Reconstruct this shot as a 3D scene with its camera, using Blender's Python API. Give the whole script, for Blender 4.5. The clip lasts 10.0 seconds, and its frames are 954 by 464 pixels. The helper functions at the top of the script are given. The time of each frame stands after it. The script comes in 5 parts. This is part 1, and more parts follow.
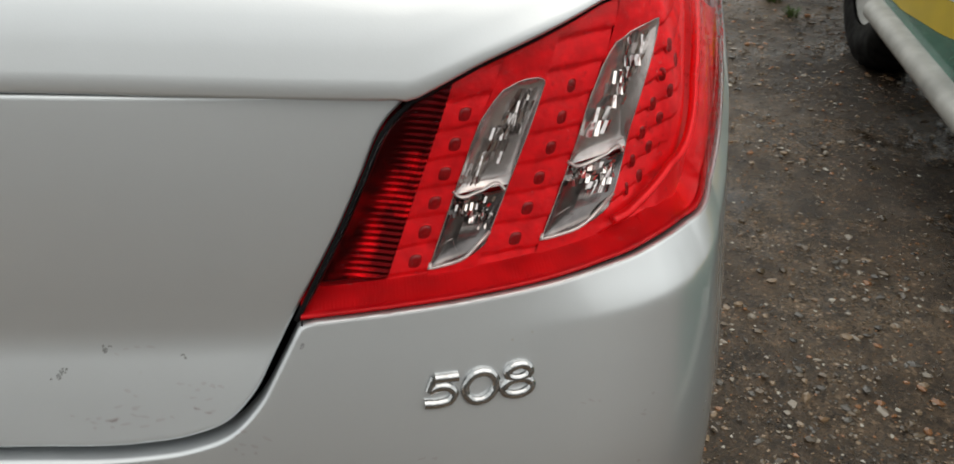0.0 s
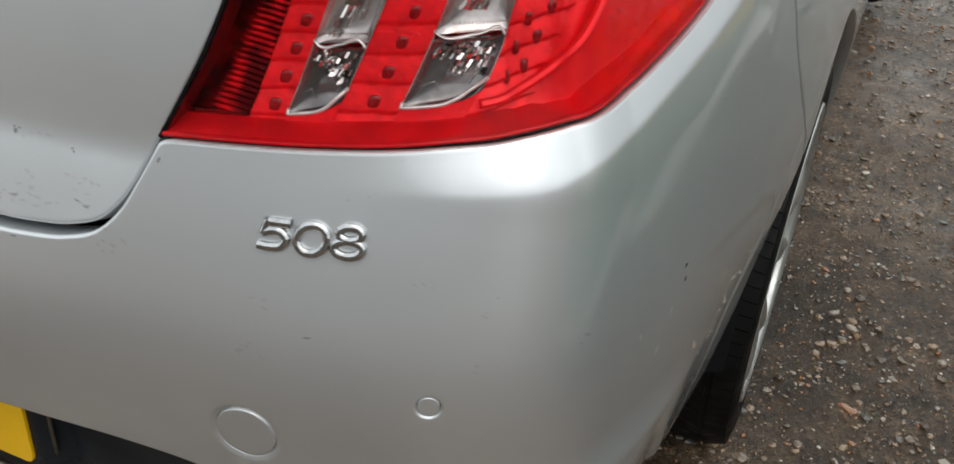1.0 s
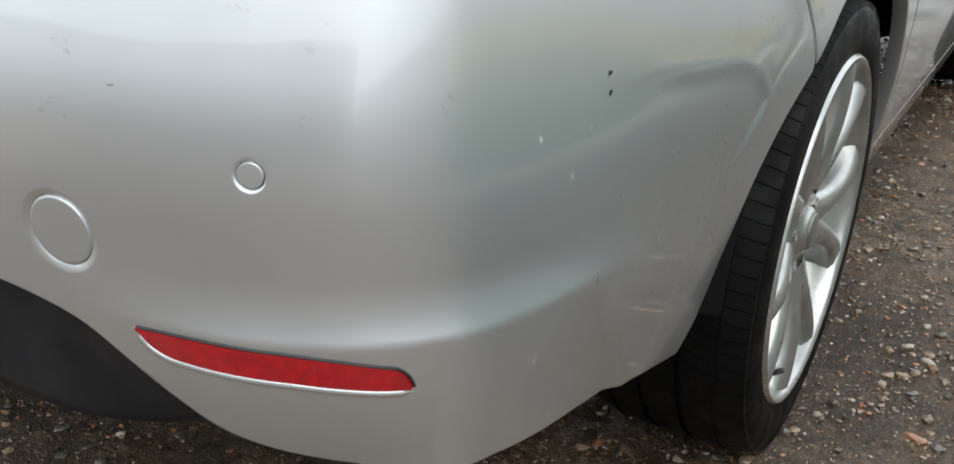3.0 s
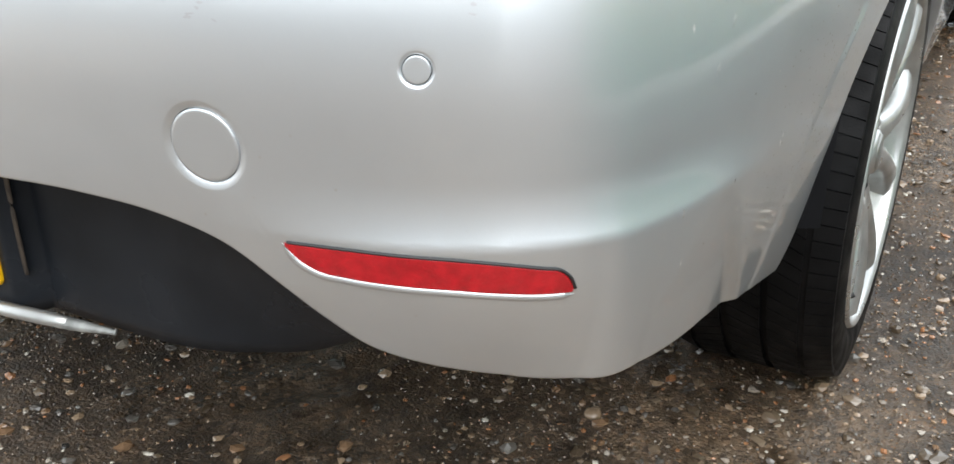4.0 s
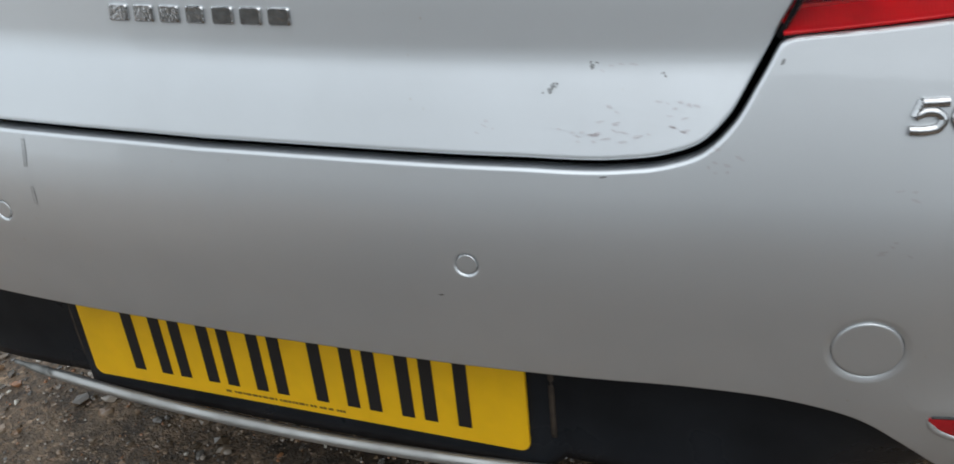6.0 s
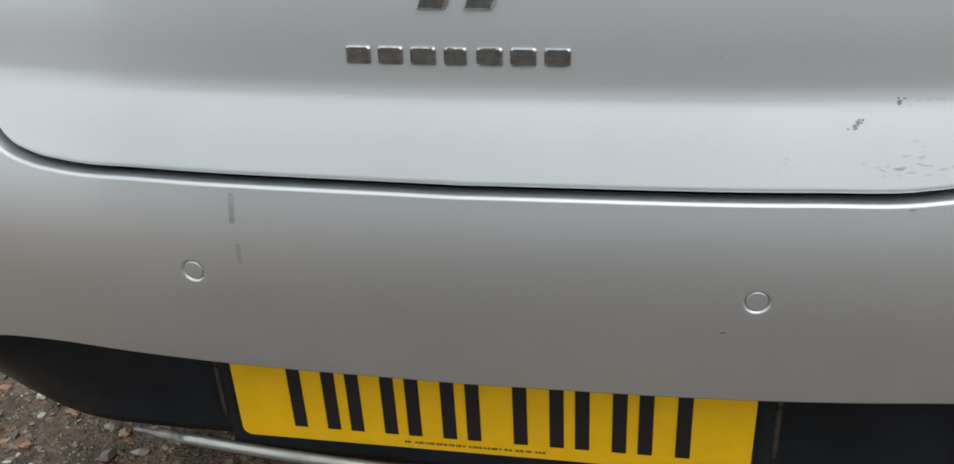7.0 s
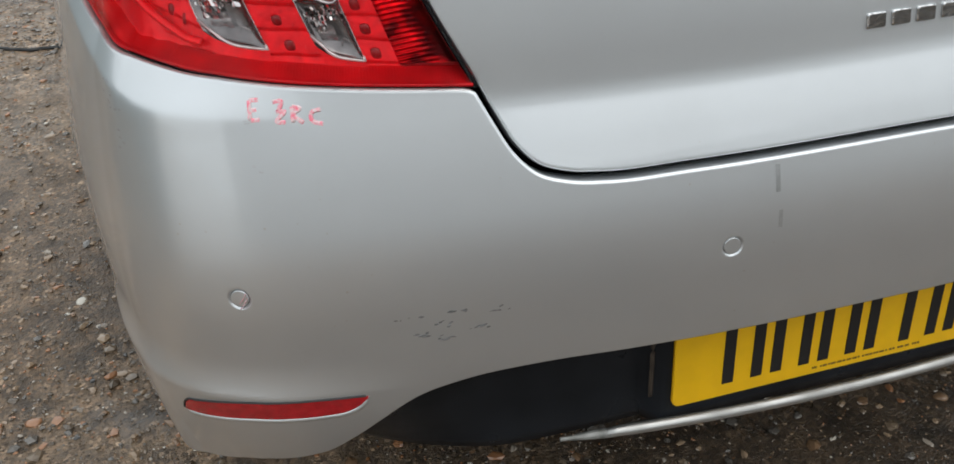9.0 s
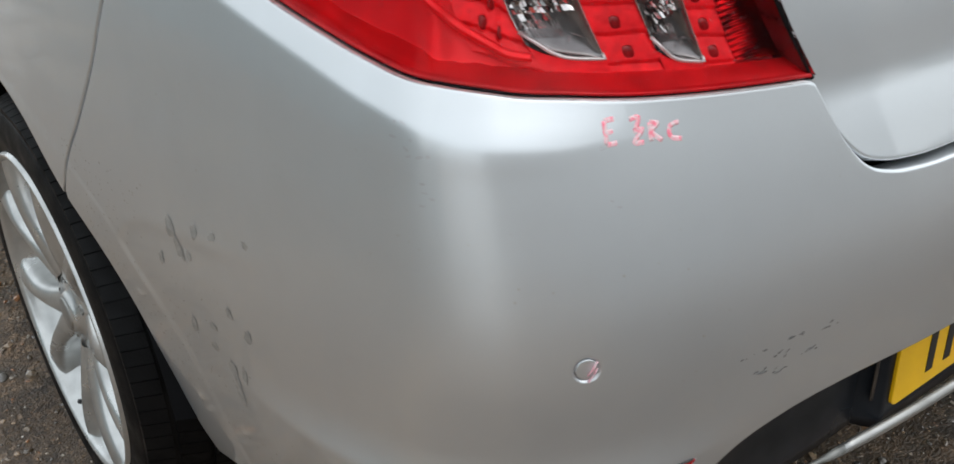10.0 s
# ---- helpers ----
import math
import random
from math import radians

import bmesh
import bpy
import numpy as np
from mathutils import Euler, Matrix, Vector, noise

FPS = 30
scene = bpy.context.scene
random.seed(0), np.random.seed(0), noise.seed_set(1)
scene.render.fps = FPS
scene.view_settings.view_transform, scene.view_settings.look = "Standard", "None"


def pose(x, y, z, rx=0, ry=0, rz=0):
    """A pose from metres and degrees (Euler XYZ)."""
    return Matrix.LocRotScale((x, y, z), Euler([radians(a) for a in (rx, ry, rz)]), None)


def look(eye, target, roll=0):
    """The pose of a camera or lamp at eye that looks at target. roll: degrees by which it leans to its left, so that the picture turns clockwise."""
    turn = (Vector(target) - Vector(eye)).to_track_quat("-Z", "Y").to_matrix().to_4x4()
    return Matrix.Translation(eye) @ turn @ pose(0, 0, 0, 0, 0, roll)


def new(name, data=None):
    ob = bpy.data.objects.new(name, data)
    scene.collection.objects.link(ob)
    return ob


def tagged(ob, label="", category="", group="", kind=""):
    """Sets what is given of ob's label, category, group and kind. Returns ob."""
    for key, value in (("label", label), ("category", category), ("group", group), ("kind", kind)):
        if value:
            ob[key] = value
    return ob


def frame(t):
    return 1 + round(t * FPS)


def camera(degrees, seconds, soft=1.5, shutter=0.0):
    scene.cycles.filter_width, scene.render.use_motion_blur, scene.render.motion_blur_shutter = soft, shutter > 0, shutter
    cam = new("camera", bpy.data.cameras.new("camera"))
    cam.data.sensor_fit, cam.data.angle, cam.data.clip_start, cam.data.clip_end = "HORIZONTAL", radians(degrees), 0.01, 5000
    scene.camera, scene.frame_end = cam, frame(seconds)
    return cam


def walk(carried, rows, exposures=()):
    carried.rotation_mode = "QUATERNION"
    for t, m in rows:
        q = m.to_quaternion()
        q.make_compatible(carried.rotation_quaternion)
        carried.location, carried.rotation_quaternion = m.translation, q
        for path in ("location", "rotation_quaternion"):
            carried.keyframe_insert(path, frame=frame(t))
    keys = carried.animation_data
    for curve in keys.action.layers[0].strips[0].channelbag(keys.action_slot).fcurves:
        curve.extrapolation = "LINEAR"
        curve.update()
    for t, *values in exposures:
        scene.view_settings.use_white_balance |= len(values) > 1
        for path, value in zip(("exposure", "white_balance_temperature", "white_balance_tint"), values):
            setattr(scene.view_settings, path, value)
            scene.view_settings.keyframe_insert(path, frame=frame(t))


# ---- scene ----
cam = camera(51.4, 10.0, shutter=0.15)
PATH = [
    (0, (0.58, -0.553, 1.178), (0.602, 1.181, 0.181), 2.8),
    (0.5, (0.771, -0.586, 1.159), (0.378, 1.076, 0.118), 2.4),
    (1, (0.929, -0.508, 1.111), (0.292, 1.078, 0.072), 3.9),
    (1.5, (1.102, -0.399, 1.063), (0.234, 1.126, 0.104), 5.0),
    (2, (1.158, -0.359, 1.023), (0.203, 1.152, 0.126), 3.4),
    (2.5, (1.128, -0.386, 0.916), (0.181, 1.165, 0.082), 2.8),
    (3, (1.101, -0.414, 0.818), (0.174, 1.177, 0.039), 2.0),
    (3.2, (1.084, -0.428, 0.78), (0.166, 1.174, 0.012), 1.4),
    (4.3, (0.953, -0.514, 0.759), (0.088, 1.086, -0.071), -1.0),
    (4.5, (0.91, -0.546, 0.772), (0.074, 1.064, -0.07), -1.2),
    (5, (0.77, -0.635, 0.87), (0.046, 1.0, -0.026), -2.3),
    (5.5, (0.676, -0.675, 0.981), (-0.07, 0.953, 0.091), -3.5),
    (6, (0.522, -0.684, 1.011), (-0.172, 0.926, 0.047), -5.8),
    (6.2, (0.445, -0.674, 1.045), (-0.203, 0.946, 0.069), -6.5),
    (7.3, (0.054, -0.758, 1.062), (-0.207, 0.956, 0.065), -2.5),
    (7.5, (-0.015, -0.755, 1.047), (-0.235, 0.966, 0.052), -2.6),
    (8, (-0.186, -0.727, 1.041), (-0.259, 0.981, 0.004), -2.1),
    (8.5, (-0.395, -0.715, 1.08), (-0.331, 1.005, 0.062), -3.7),
    (9, (-0.677, -0.768, 1.114), (-0.239, 0.893, 0.09), -3.4),
    (9.5, (-0.904, -0.633, 1.051), (-0.178, 0.954, 0.073), -2.9),
    (10, (-1.112, -0.423, 1.044), (-0.063, 1.003, 0.113), -2.7),
]
EXPOSURES = [(t, e, k, 10) for t, e, k in ((0, 0.42, 7150), (0.5, 0.74, 7100), (1, 0.61, 6850), (1.5, 0.61, 6700), (2, 0.66, 6650), (2.5, 0.64, 6600), (3, 1.06, 6650), (4.5, 1.80, 6500), (5, 1.54, 6400),
                                        (5.5, 0.53, 6300), (6, 0.52, 6400), (7.5, 0.61, 6850), (8, 0.87, 6950), (8.5, 0.83, 6700), (9, 0.64, 6700), (9.5, 0.77, 6650), (10, 0.77, 6550))]
walk(cam, [(t, look(eye, target, roll)) for t, eye, target, roll in PATH], EXPOSURES)

# ---------------------------------------------------------------- world, sun, exposure
world = bpy.data.worlds.new("overcast_sky")
scene.world = world
world.use_nodes = True
wn, wl = world.node_tree.nodes, world.node_tree.links
sky = wn.new("ShaderNodeTexSky")
sky.sky_type, sky.sun_disc = "NISHITA", False
sky.sun_elevation, sky.sun_rotation = radians(58), radians(145)
sky.air_density, sky.dust_density, sky.ozone_density = 1.0, 3.0, 1.0
grey = wn.new("ShaderNodeHueSaturation")
grey.inputs["Saturation"].default_value = 0.45
wl.new(sky.outputs[0], grey.inputs["Color"])
cloud = wn.new("ShaderNodeMix")  # an even deck of cloud over the clear sky
cloud.data_type = "RGBA"
cloud.inputs["Factor"].default_value = 0.78
cloud.inputs["B"].default_value = (6.2, 6.75, 7.1, 1)
wl.new(grey.outputs[0], cloud.inputs["A"])
wl.new(cloud.outputs["Result"], wn["Background"].inputs["Color"])
wn["Background"].inputs["Strength"].default_value = 0.127

sun = new("sun", bpy.data.lights.new("sun", "SUN"))
sun.data.energy, sun.data.angle, sun.data.color = 0.45, radians(60), (1.0, 0.995, 0.985)
sun.matrix_world = look((0, 0, 0), (-0.32, 0.40, -0.86))


# ---------------------------------------------------------------- materials
def material(name, colour, rough=0.5, metal=0.0, coat=0.0, spec=0.5, vary=0.0, scale=20.0, bump=0.0, bump_scale=200.0,
             rough_vary=0.0, colour2=None, detail=6.0, contrast=(0.35, 0.65), coat_rough=0.03):
    m = bpy.data.materials.new(name)
    m.use_nodes = True
    n, l = m.node_tree.nodes, m.node_tree.links
    b = n["Principled BSDF"]
    b.inputs["Base Color"].default_value = (*colour, 1)
    b.inputs["Roughness"].default_value = rough
    b.inputs["Metallic"].default_value = metal
    b.inputs["Coat Weight"].default_value = coat
    b.inputs["Coat Roughness"].default_value = coat_rough
    b.inputs["Specular IOR Level"].default_value = spec
    place = n.new("ShaderNodeTexCoord")
    if vary or rough_vary or colour2:
        a = n.new("ShaderNodeTexNoise")
        a.inputs["Scale"].default_value, a.inputs["Detail"].default_value = scale, detail
        l.new(place.outputs["Object"], a.inputs["Vector"])
        r = n.new("ShaderNodeMapRange")
        r.inputs["From Min"].default_value, r.inputs["From Max"].default_value = contrast
        l.new(a.outputs["Fac"], r.inputs["Value"])
        if vary or colour2:
            mix = n.new("ShaderNodeMix")
            mix.data_type = "RGBA"
            mix.inputs["A"].default_value = (*colour, 1)
            mix.inputs["B"].default_value = (*(colour2 or [c * (1 - vary) for c in colour]), 1)
            l.new(r.outputs["Result"], mix.inputs["Factor"])
            l.new(mix.outputs["Result"], b.inputs["Base Color"])
        if rough_vary:
            q = n.new("ShaderNodeMapRange")
            q.inputs["To Min"].default_value, q.inputs["To Max"].default_value = rough - rough_vary, rough + rough_vary
            l.new(r.outputs["Result"], q.inputs["Value"])
            l.new(q.outputs["Result"], b.inputs["Roughness"])
    if bump:
        c = n.new("ShaderNodeTexNoise")
        c.inputs["Scale"].default_value, c.inputs["Detail"].default_value = bump_scale, 4
        l.new(place.outputs["Object"], c.inputs["Vector"])
        k = n.new("ShaderNodeBump")
        k.inputs["Strength"].default_value, k.inputs["Distance"].default_value = bump, 0.002
        l.new(c.outputs["Fac"], k.inputs["Height"])
        l.new(k.outputs["Normal"], b.inputs["Normal"])
    return m


def paint_material():
    """Silver metallic paint under clear lacquer, with a film of road dirt towards random patches and dried water spots."""
    m = material("silver_paint", (0.655, 0.682, 0.70), 0.38, 0.80, 1.0, coat_rough=0.025)
    n, l = m.node_tree.nodes, m.node_tree.links
    b = n["Principled BSDF"]
    place = n.new("ShaderNodeTexCoord")
    flake = n.new("ShaderNodeTexNoise")
    flake.inputs["Scale"].default_value, flake.inputs["Detail"].default_value = 900.0, 2
    film = n.new("ShaderNodeTexNoise")
    film.inputs["Scale"].default_value, film.inputs["Detail"].default_value = 7.0, 8
    for t in (flake, film):
        l.new(place.outputs["Object"], t.inputs["Vector"])
    lo = n.new("ShaderNodeMapRange")
    lo.inputs["From Min"].default_value, lo.inputs["From Max"].default_value = 0.45, 0.8
    lo.inputs["To Min"].default_value, lo.inputs["To Max"].default_value = 0.0, 0.34
    l.new(film.outputs["Fac"], lo.inputs["Value"])
    mix = n.new("ShaderNodeMix")
    mix.data_type = "RGBA"
    mix.inputs["A"].default_value, mix.inputs["B"].default_value = (0.655, 0.682, 0.70, 1), (0.52, 0.54, 0.55, 1)
    l.new(lo.outputs["Result"], mix.inputs["Factor"])
    l.new(mix.outputs["Result"], b.inputs["Base Color"])
    rr = n.new("ShaderNodeMapRange")
    rr.inputs["To Min"].default_value, rr.inputs["To Max"].default_value = 0.35, 0.45
    l.new(film.outputs["Fac"], rr.inputs["Value"])
    l.new(rr.outputs["Result"], b.inputs["Roughness"])
    # sparse pale specks of dried mud where the film is thick
    dots, near, dense = n.new("ShaderNodeTexVoronoi"), n.new("ShaderNodeMapRange"), n.new("ShaderNodeMath")
    dots.inputs["Scale"].default_value = 70.0
    l.new(place.outputs["Object"], dots.inputs["Vector"])
    near.inputs["From Min"].default_value, near.inputs["From Max"].default_value = 0.10, 0.05
    l.new(dots.outputs["Distance"], near.inputs["Value"])
    pick = n.new("ShaderNodeMapRange")
    pick.inputs["From Min"].default_value, pick.inputs["From Max"].default_value = 0.56, 0.66
    l.new(film.outputs["Fac"], pick.inputs["Value"])
    dense.operation = "MULTIPLY"
    l.new(near.outputs["Result"], dense.inputs[0])
    l.new(pick.outputs["Result"], dense.inputs[1])
    mud = n.new("ShaderNodeMix")
    mud.data_type = "RGBA"
    mud.inputs["B"].default_value = (0.52, 0.49, 0.44, 1)
    l.new(mix.outputs["Result"], mud.inputs["A"])
    half_mud = n.new("ShaderNodeMath")
    half_mud.operation = "MULTIPLY"
    half_mud.inputs[1].default_value = 0.6
    l.new(dense.outputs[0], half_mud.inputs[0])
    l.new(half_mud.outputs[0], mud.inputs["Factor"])
    l.new(mud.outputs["Result"], b.inputs["Base Color"])
    k = n.new("ShaderNodeBump")
    k.inputs["Strength"].default_value, k.inputs["Distance"].default_value = 0.08, 0.0006
    l.new(flake.outputs["Fac"], k.inputs["Height"])
    l.new(k.outputs["Normal"], b.inputs["Normal"])
    # the lacquer's faint orange peel
    peel, dimple = n.new("ShaderNodeTexNoise"), n.new("ShaderNodeBump")
    peel.inputs["Scale"].default_value, peel.inputs["Detail"].default_value = 90.0, 2
    l.new(place.outputs["Object"], peel.inputs["Vector"])
    dimple.inputs["Strength"].default_value, dimple.inputs["Distance"].default_value = 0.05, 0.0008
    l.new(peel.outputs["Fac"], dimple.inputs["Height"])
    l.new(dimple.outputs["Normal"], b.inputs["Coat Normal"])
    return m


def clear_material(name, tint, drops=0.0):
    """Thin clear plastic: lets light straight through, with a glossy skin; drops of rain as relief."""
    m = bpy.data.materials.new(name)
    m.use_nodes = True
    n, l = m.node_tree.nodes, m.node_tree.links
    n.remove(n["Principled BSDF"])
    see, gloss, mix, edge = (n.new(k) for k in ("ShaderNodeBsdfTransparent", "ShaderNodeBsdfGlossy", "ShaderNodeMixShader", "ShaderNodeFresnel"))
    see.inputs["Color"].default_value = (*tint, 1)
    gloss.inputs["Roughness"].default_value = 0.04
    edge.inputs["IOR"].default_value = 1.22
    l.new(edge.outputs[0], mix.inputs[0])
    l.new(see.outputs[0], mix.inputs[1])
    l.new(gloss.outputs[0], mix.inputs[2])
    l.new(mix.outputs[0], n["Material Output"].inputs["Surface"])
    if drops:
        place, cells, r, k = (n.new(x) for x in ("ShaderNodeTexCoord", "ShaderNodeTexVoronoi", "ShaderNodeMapRange", "ShaderNodeBump"))
        cells.inputs["Scale"].default_value = 150.0
        r.inputs["From Min"].default_value, r.inputs["From Max"].default_value = 0.42, 0.1
        l.new(place.outputs["Object"], cells.inputs["Vector"])
        l.new(cells.outputs["Distance"], r.inputs["Value"])
        l.new(r.outputs["Result"], k.inputs["Height"])
        k.inputs["Strength"].default_value, k.inputs["Distance"].default_value = drops, 0.0012
        l.new(k.outputs["Normal"], gloss.inputs["Normal"])
        l.new(k.outputs["Normal"], edge.inputs["Normal"])
    return m


PAINT = paint_material()
BLACK = material("black_plastic", (0.0145, 0.0170, 0.0210), 0.36, spec=0.18, vary=0.4, scale=12, bump=0.12, bump_scale=900, rough_vary=0.1)
DARK = material("dark_cavity", (0.008, 0.008, 0.009), 0.9, spec=0.1, vary=0.4, scale=15)
RUBBER = material("tyre_rubber", (0.0065, 0.0065, 0.007), 0.55, spec=0.14, vary=0.5, scale=25, bump=0.2, bump_scale=400, rough_vary=0.12)
SEALER = material("seal_rubber", (0.02, 0.02, 0.021), 0.55, vary=0.3, scale=40)
CHROME = material("chrome", (0.60, 0.605, 0.61), 0.06, 1.0, vary=0.30, scale=160, bump=0.16, bump_scale=260, rough_vary=0.04)
SATIN = material("satin_chrome", (0.47, 0.47, 0.455), 0.44, 0.9, vary=0.25, scale=18, rough_vary=0.1)
ALLOY = material("alloy_paint", (0.60, 0.61, 0.60), 0.34, 0.75, 0.6, vary=0.25, scale=22, bump=0.05, bump_scale=300, rough_vary=0.08)
YELLOW = material("plate_yellow", (0.88, 0.50, 0.004), 0.42, 0.0, 0.25, vary=0.08, scale=30)
INK = material("plate_black", (0.012, 0.012, 0.013), 0.45, vary=0.2, scale=60)
PRINT = material("small_print_brown", (0.20, 0.12, 0.02), 0.5, vary=0.3, scale=90)
RED = material("lamp_red", (1.0, 0.010, 0.018), 0.32, 0.30, 0.0, 0.3, vary=0.25, scale=90, bump=0.15, bump_scale=300)
PRISM = material("lamp_prism_red", (0.070, 0.001, 0.002), 0.20, 0.9, 0.0, 0.2, scale=22, colour2=(0.62, 0.004, 0.008), contrast=(0.48, 0.60))
RED_BAND = material("lamp_band_red", (0.90, 0.008, 0.014), 0.26, 0.5, 0.0, 0.2, vary=0.3, scale=40)
RED_EDGE = material("lamp_edge_red", (0.60, 0.005, 0.010), 0.25, 0.2, 0.0, 0.2, vary=0.3, scale=40)
RED_DARK = material("lamp_deep_red", (0.16, 0.002, 0.004), 0.25, 0.0, 0.2, vary=0.5, scale=60, bump=0.2, bump_scale=300)
LED_RED = material("led_red", (0.33, 0.003, 0.006), 0.22, 0.1, 0.0, 0.4, vary=0.4, scale=200)
RED_BRIGHT = material("lamp_bright_red", (1.0, 0.012, 0.020), 0.28, 0.30, 0.0, 0.3, vary=0.2, scale=24, bump=0.1, bump_scale=60)
REFLEX = material("reflector_red", (0.50, 0.006, 0.014), 0.22, 0.0, 0.6, vary=0.3, scale=90, bump=0.4, bump_scale=500)
MIRROR = material("lamp_mirror", (0.74, 0.72, 0.71), 0.10, 1.0, vary=0.1, scale=160)
SMOKED = material("lamp_smoked_mirror", (0.22, 0.21, 0.21), 0.20, 0.9, vary=0.35, scale=60)
CHAMBER = material("lamp_clear_chamber", (0.62, 0.59, 0.58), 0.18, 0.8, vary=0.35, scale=50)
RIM = material("lamp_rim", (0.80, 0.77, 0.76), 0.22, 0.5, vary=0.25, scale=120)
CLEAR = clear_material("lamp_cover_clear", (1.0, 0.98, 0.98), 0.45)
WATER = clear_material("rain_water", (0.93, 0.90, 0.90))
GLASS = material("tinted_glass", (0.02, 0.023, 0.025), 0.06, 0.0, 1.0, vary=0.2, scale=5)
PEN = material("red_pen", (0.92, 0.20, 0.28), 0.5, vary=0.5, scale=330, colour2=(0.78, 0.60, 0.62), contrast=(0.36, 0.58))
SCUFF_DARK = material("scuff_dark", (0.28, 0.285, 0.29), 0.6, vary=0.5, scale=200)
NICK = material("chip_dark", (0.035, 0.035, 0.036), 0.6, vary=0.4, scale=300)
SCUFF_PALE = material("scuff_pale", (0.74, 0.74, 0.73), 0.45, 0.45, vary=0.3, scale=200)
SCUFF_GREY = material("scuff_grey", (0.34, 0.35, 0.355), 0.5, 0.3, vary=0.4, scale=300)
SMEAR = material("grey_smear", (0.55, 0.57, 0.58), 0.38, 0.70, vary=0.3, scale=90)
MUD = material("dried_mud", (0.36, 0.335, 0.30), 0.7, vary=0.5, scale=300)
TRIM_END = material("scuffed_grey_trim", (0.33, 0.335, 0.32), 0.5, 0.6, vary=0.5, scale=60, bump=0.2, bump_scale=300)
DIRT = material("brown_dirt", (0.055, 0.040, 0.028), 0.8, vary=0.5, scale=80)
DUST = material("dried_road_dust", (0.47, 0.46, 0.44), 0.5, 0.55, vary=0.3, scale=160)
RUB = material("rubbed_paint", (0.70, 0.72, 0.73), 0.5, 0.70, vary=0.2, scale=150)
GREEN = material("van_green", (0.004, 0.19, 0.125), 0.28, 0.0, 0.6, vary=0.25, scale=4, rough_vary=0.08)
VAN_YELLOW = material("van_yellow", (0.85, 0.60, 0.02), 0.35, 0.0, 0.5, vary=0.12, scale=6)
VAN_WHITE = material("van_white", (0.80, 0.81, 0.81), 0.30, 0.0, 0.5, vary=0.12, scale=5)
STRIP = material("strip_off_white", (0.60, 0.59, 0.55), 0.45, vary=0.35, scale=9, rough_vary=0.1)
CABLE = material("cable_black", (0.02, 0.02, 0.02), 0.5, vary=0.3, scale=60)
GRASS = material("grass_green", (0.06, 0.13, 0.025), 0.6, vary=0.5, scale=30, colour2=(0.11, 0.17, 0.04))


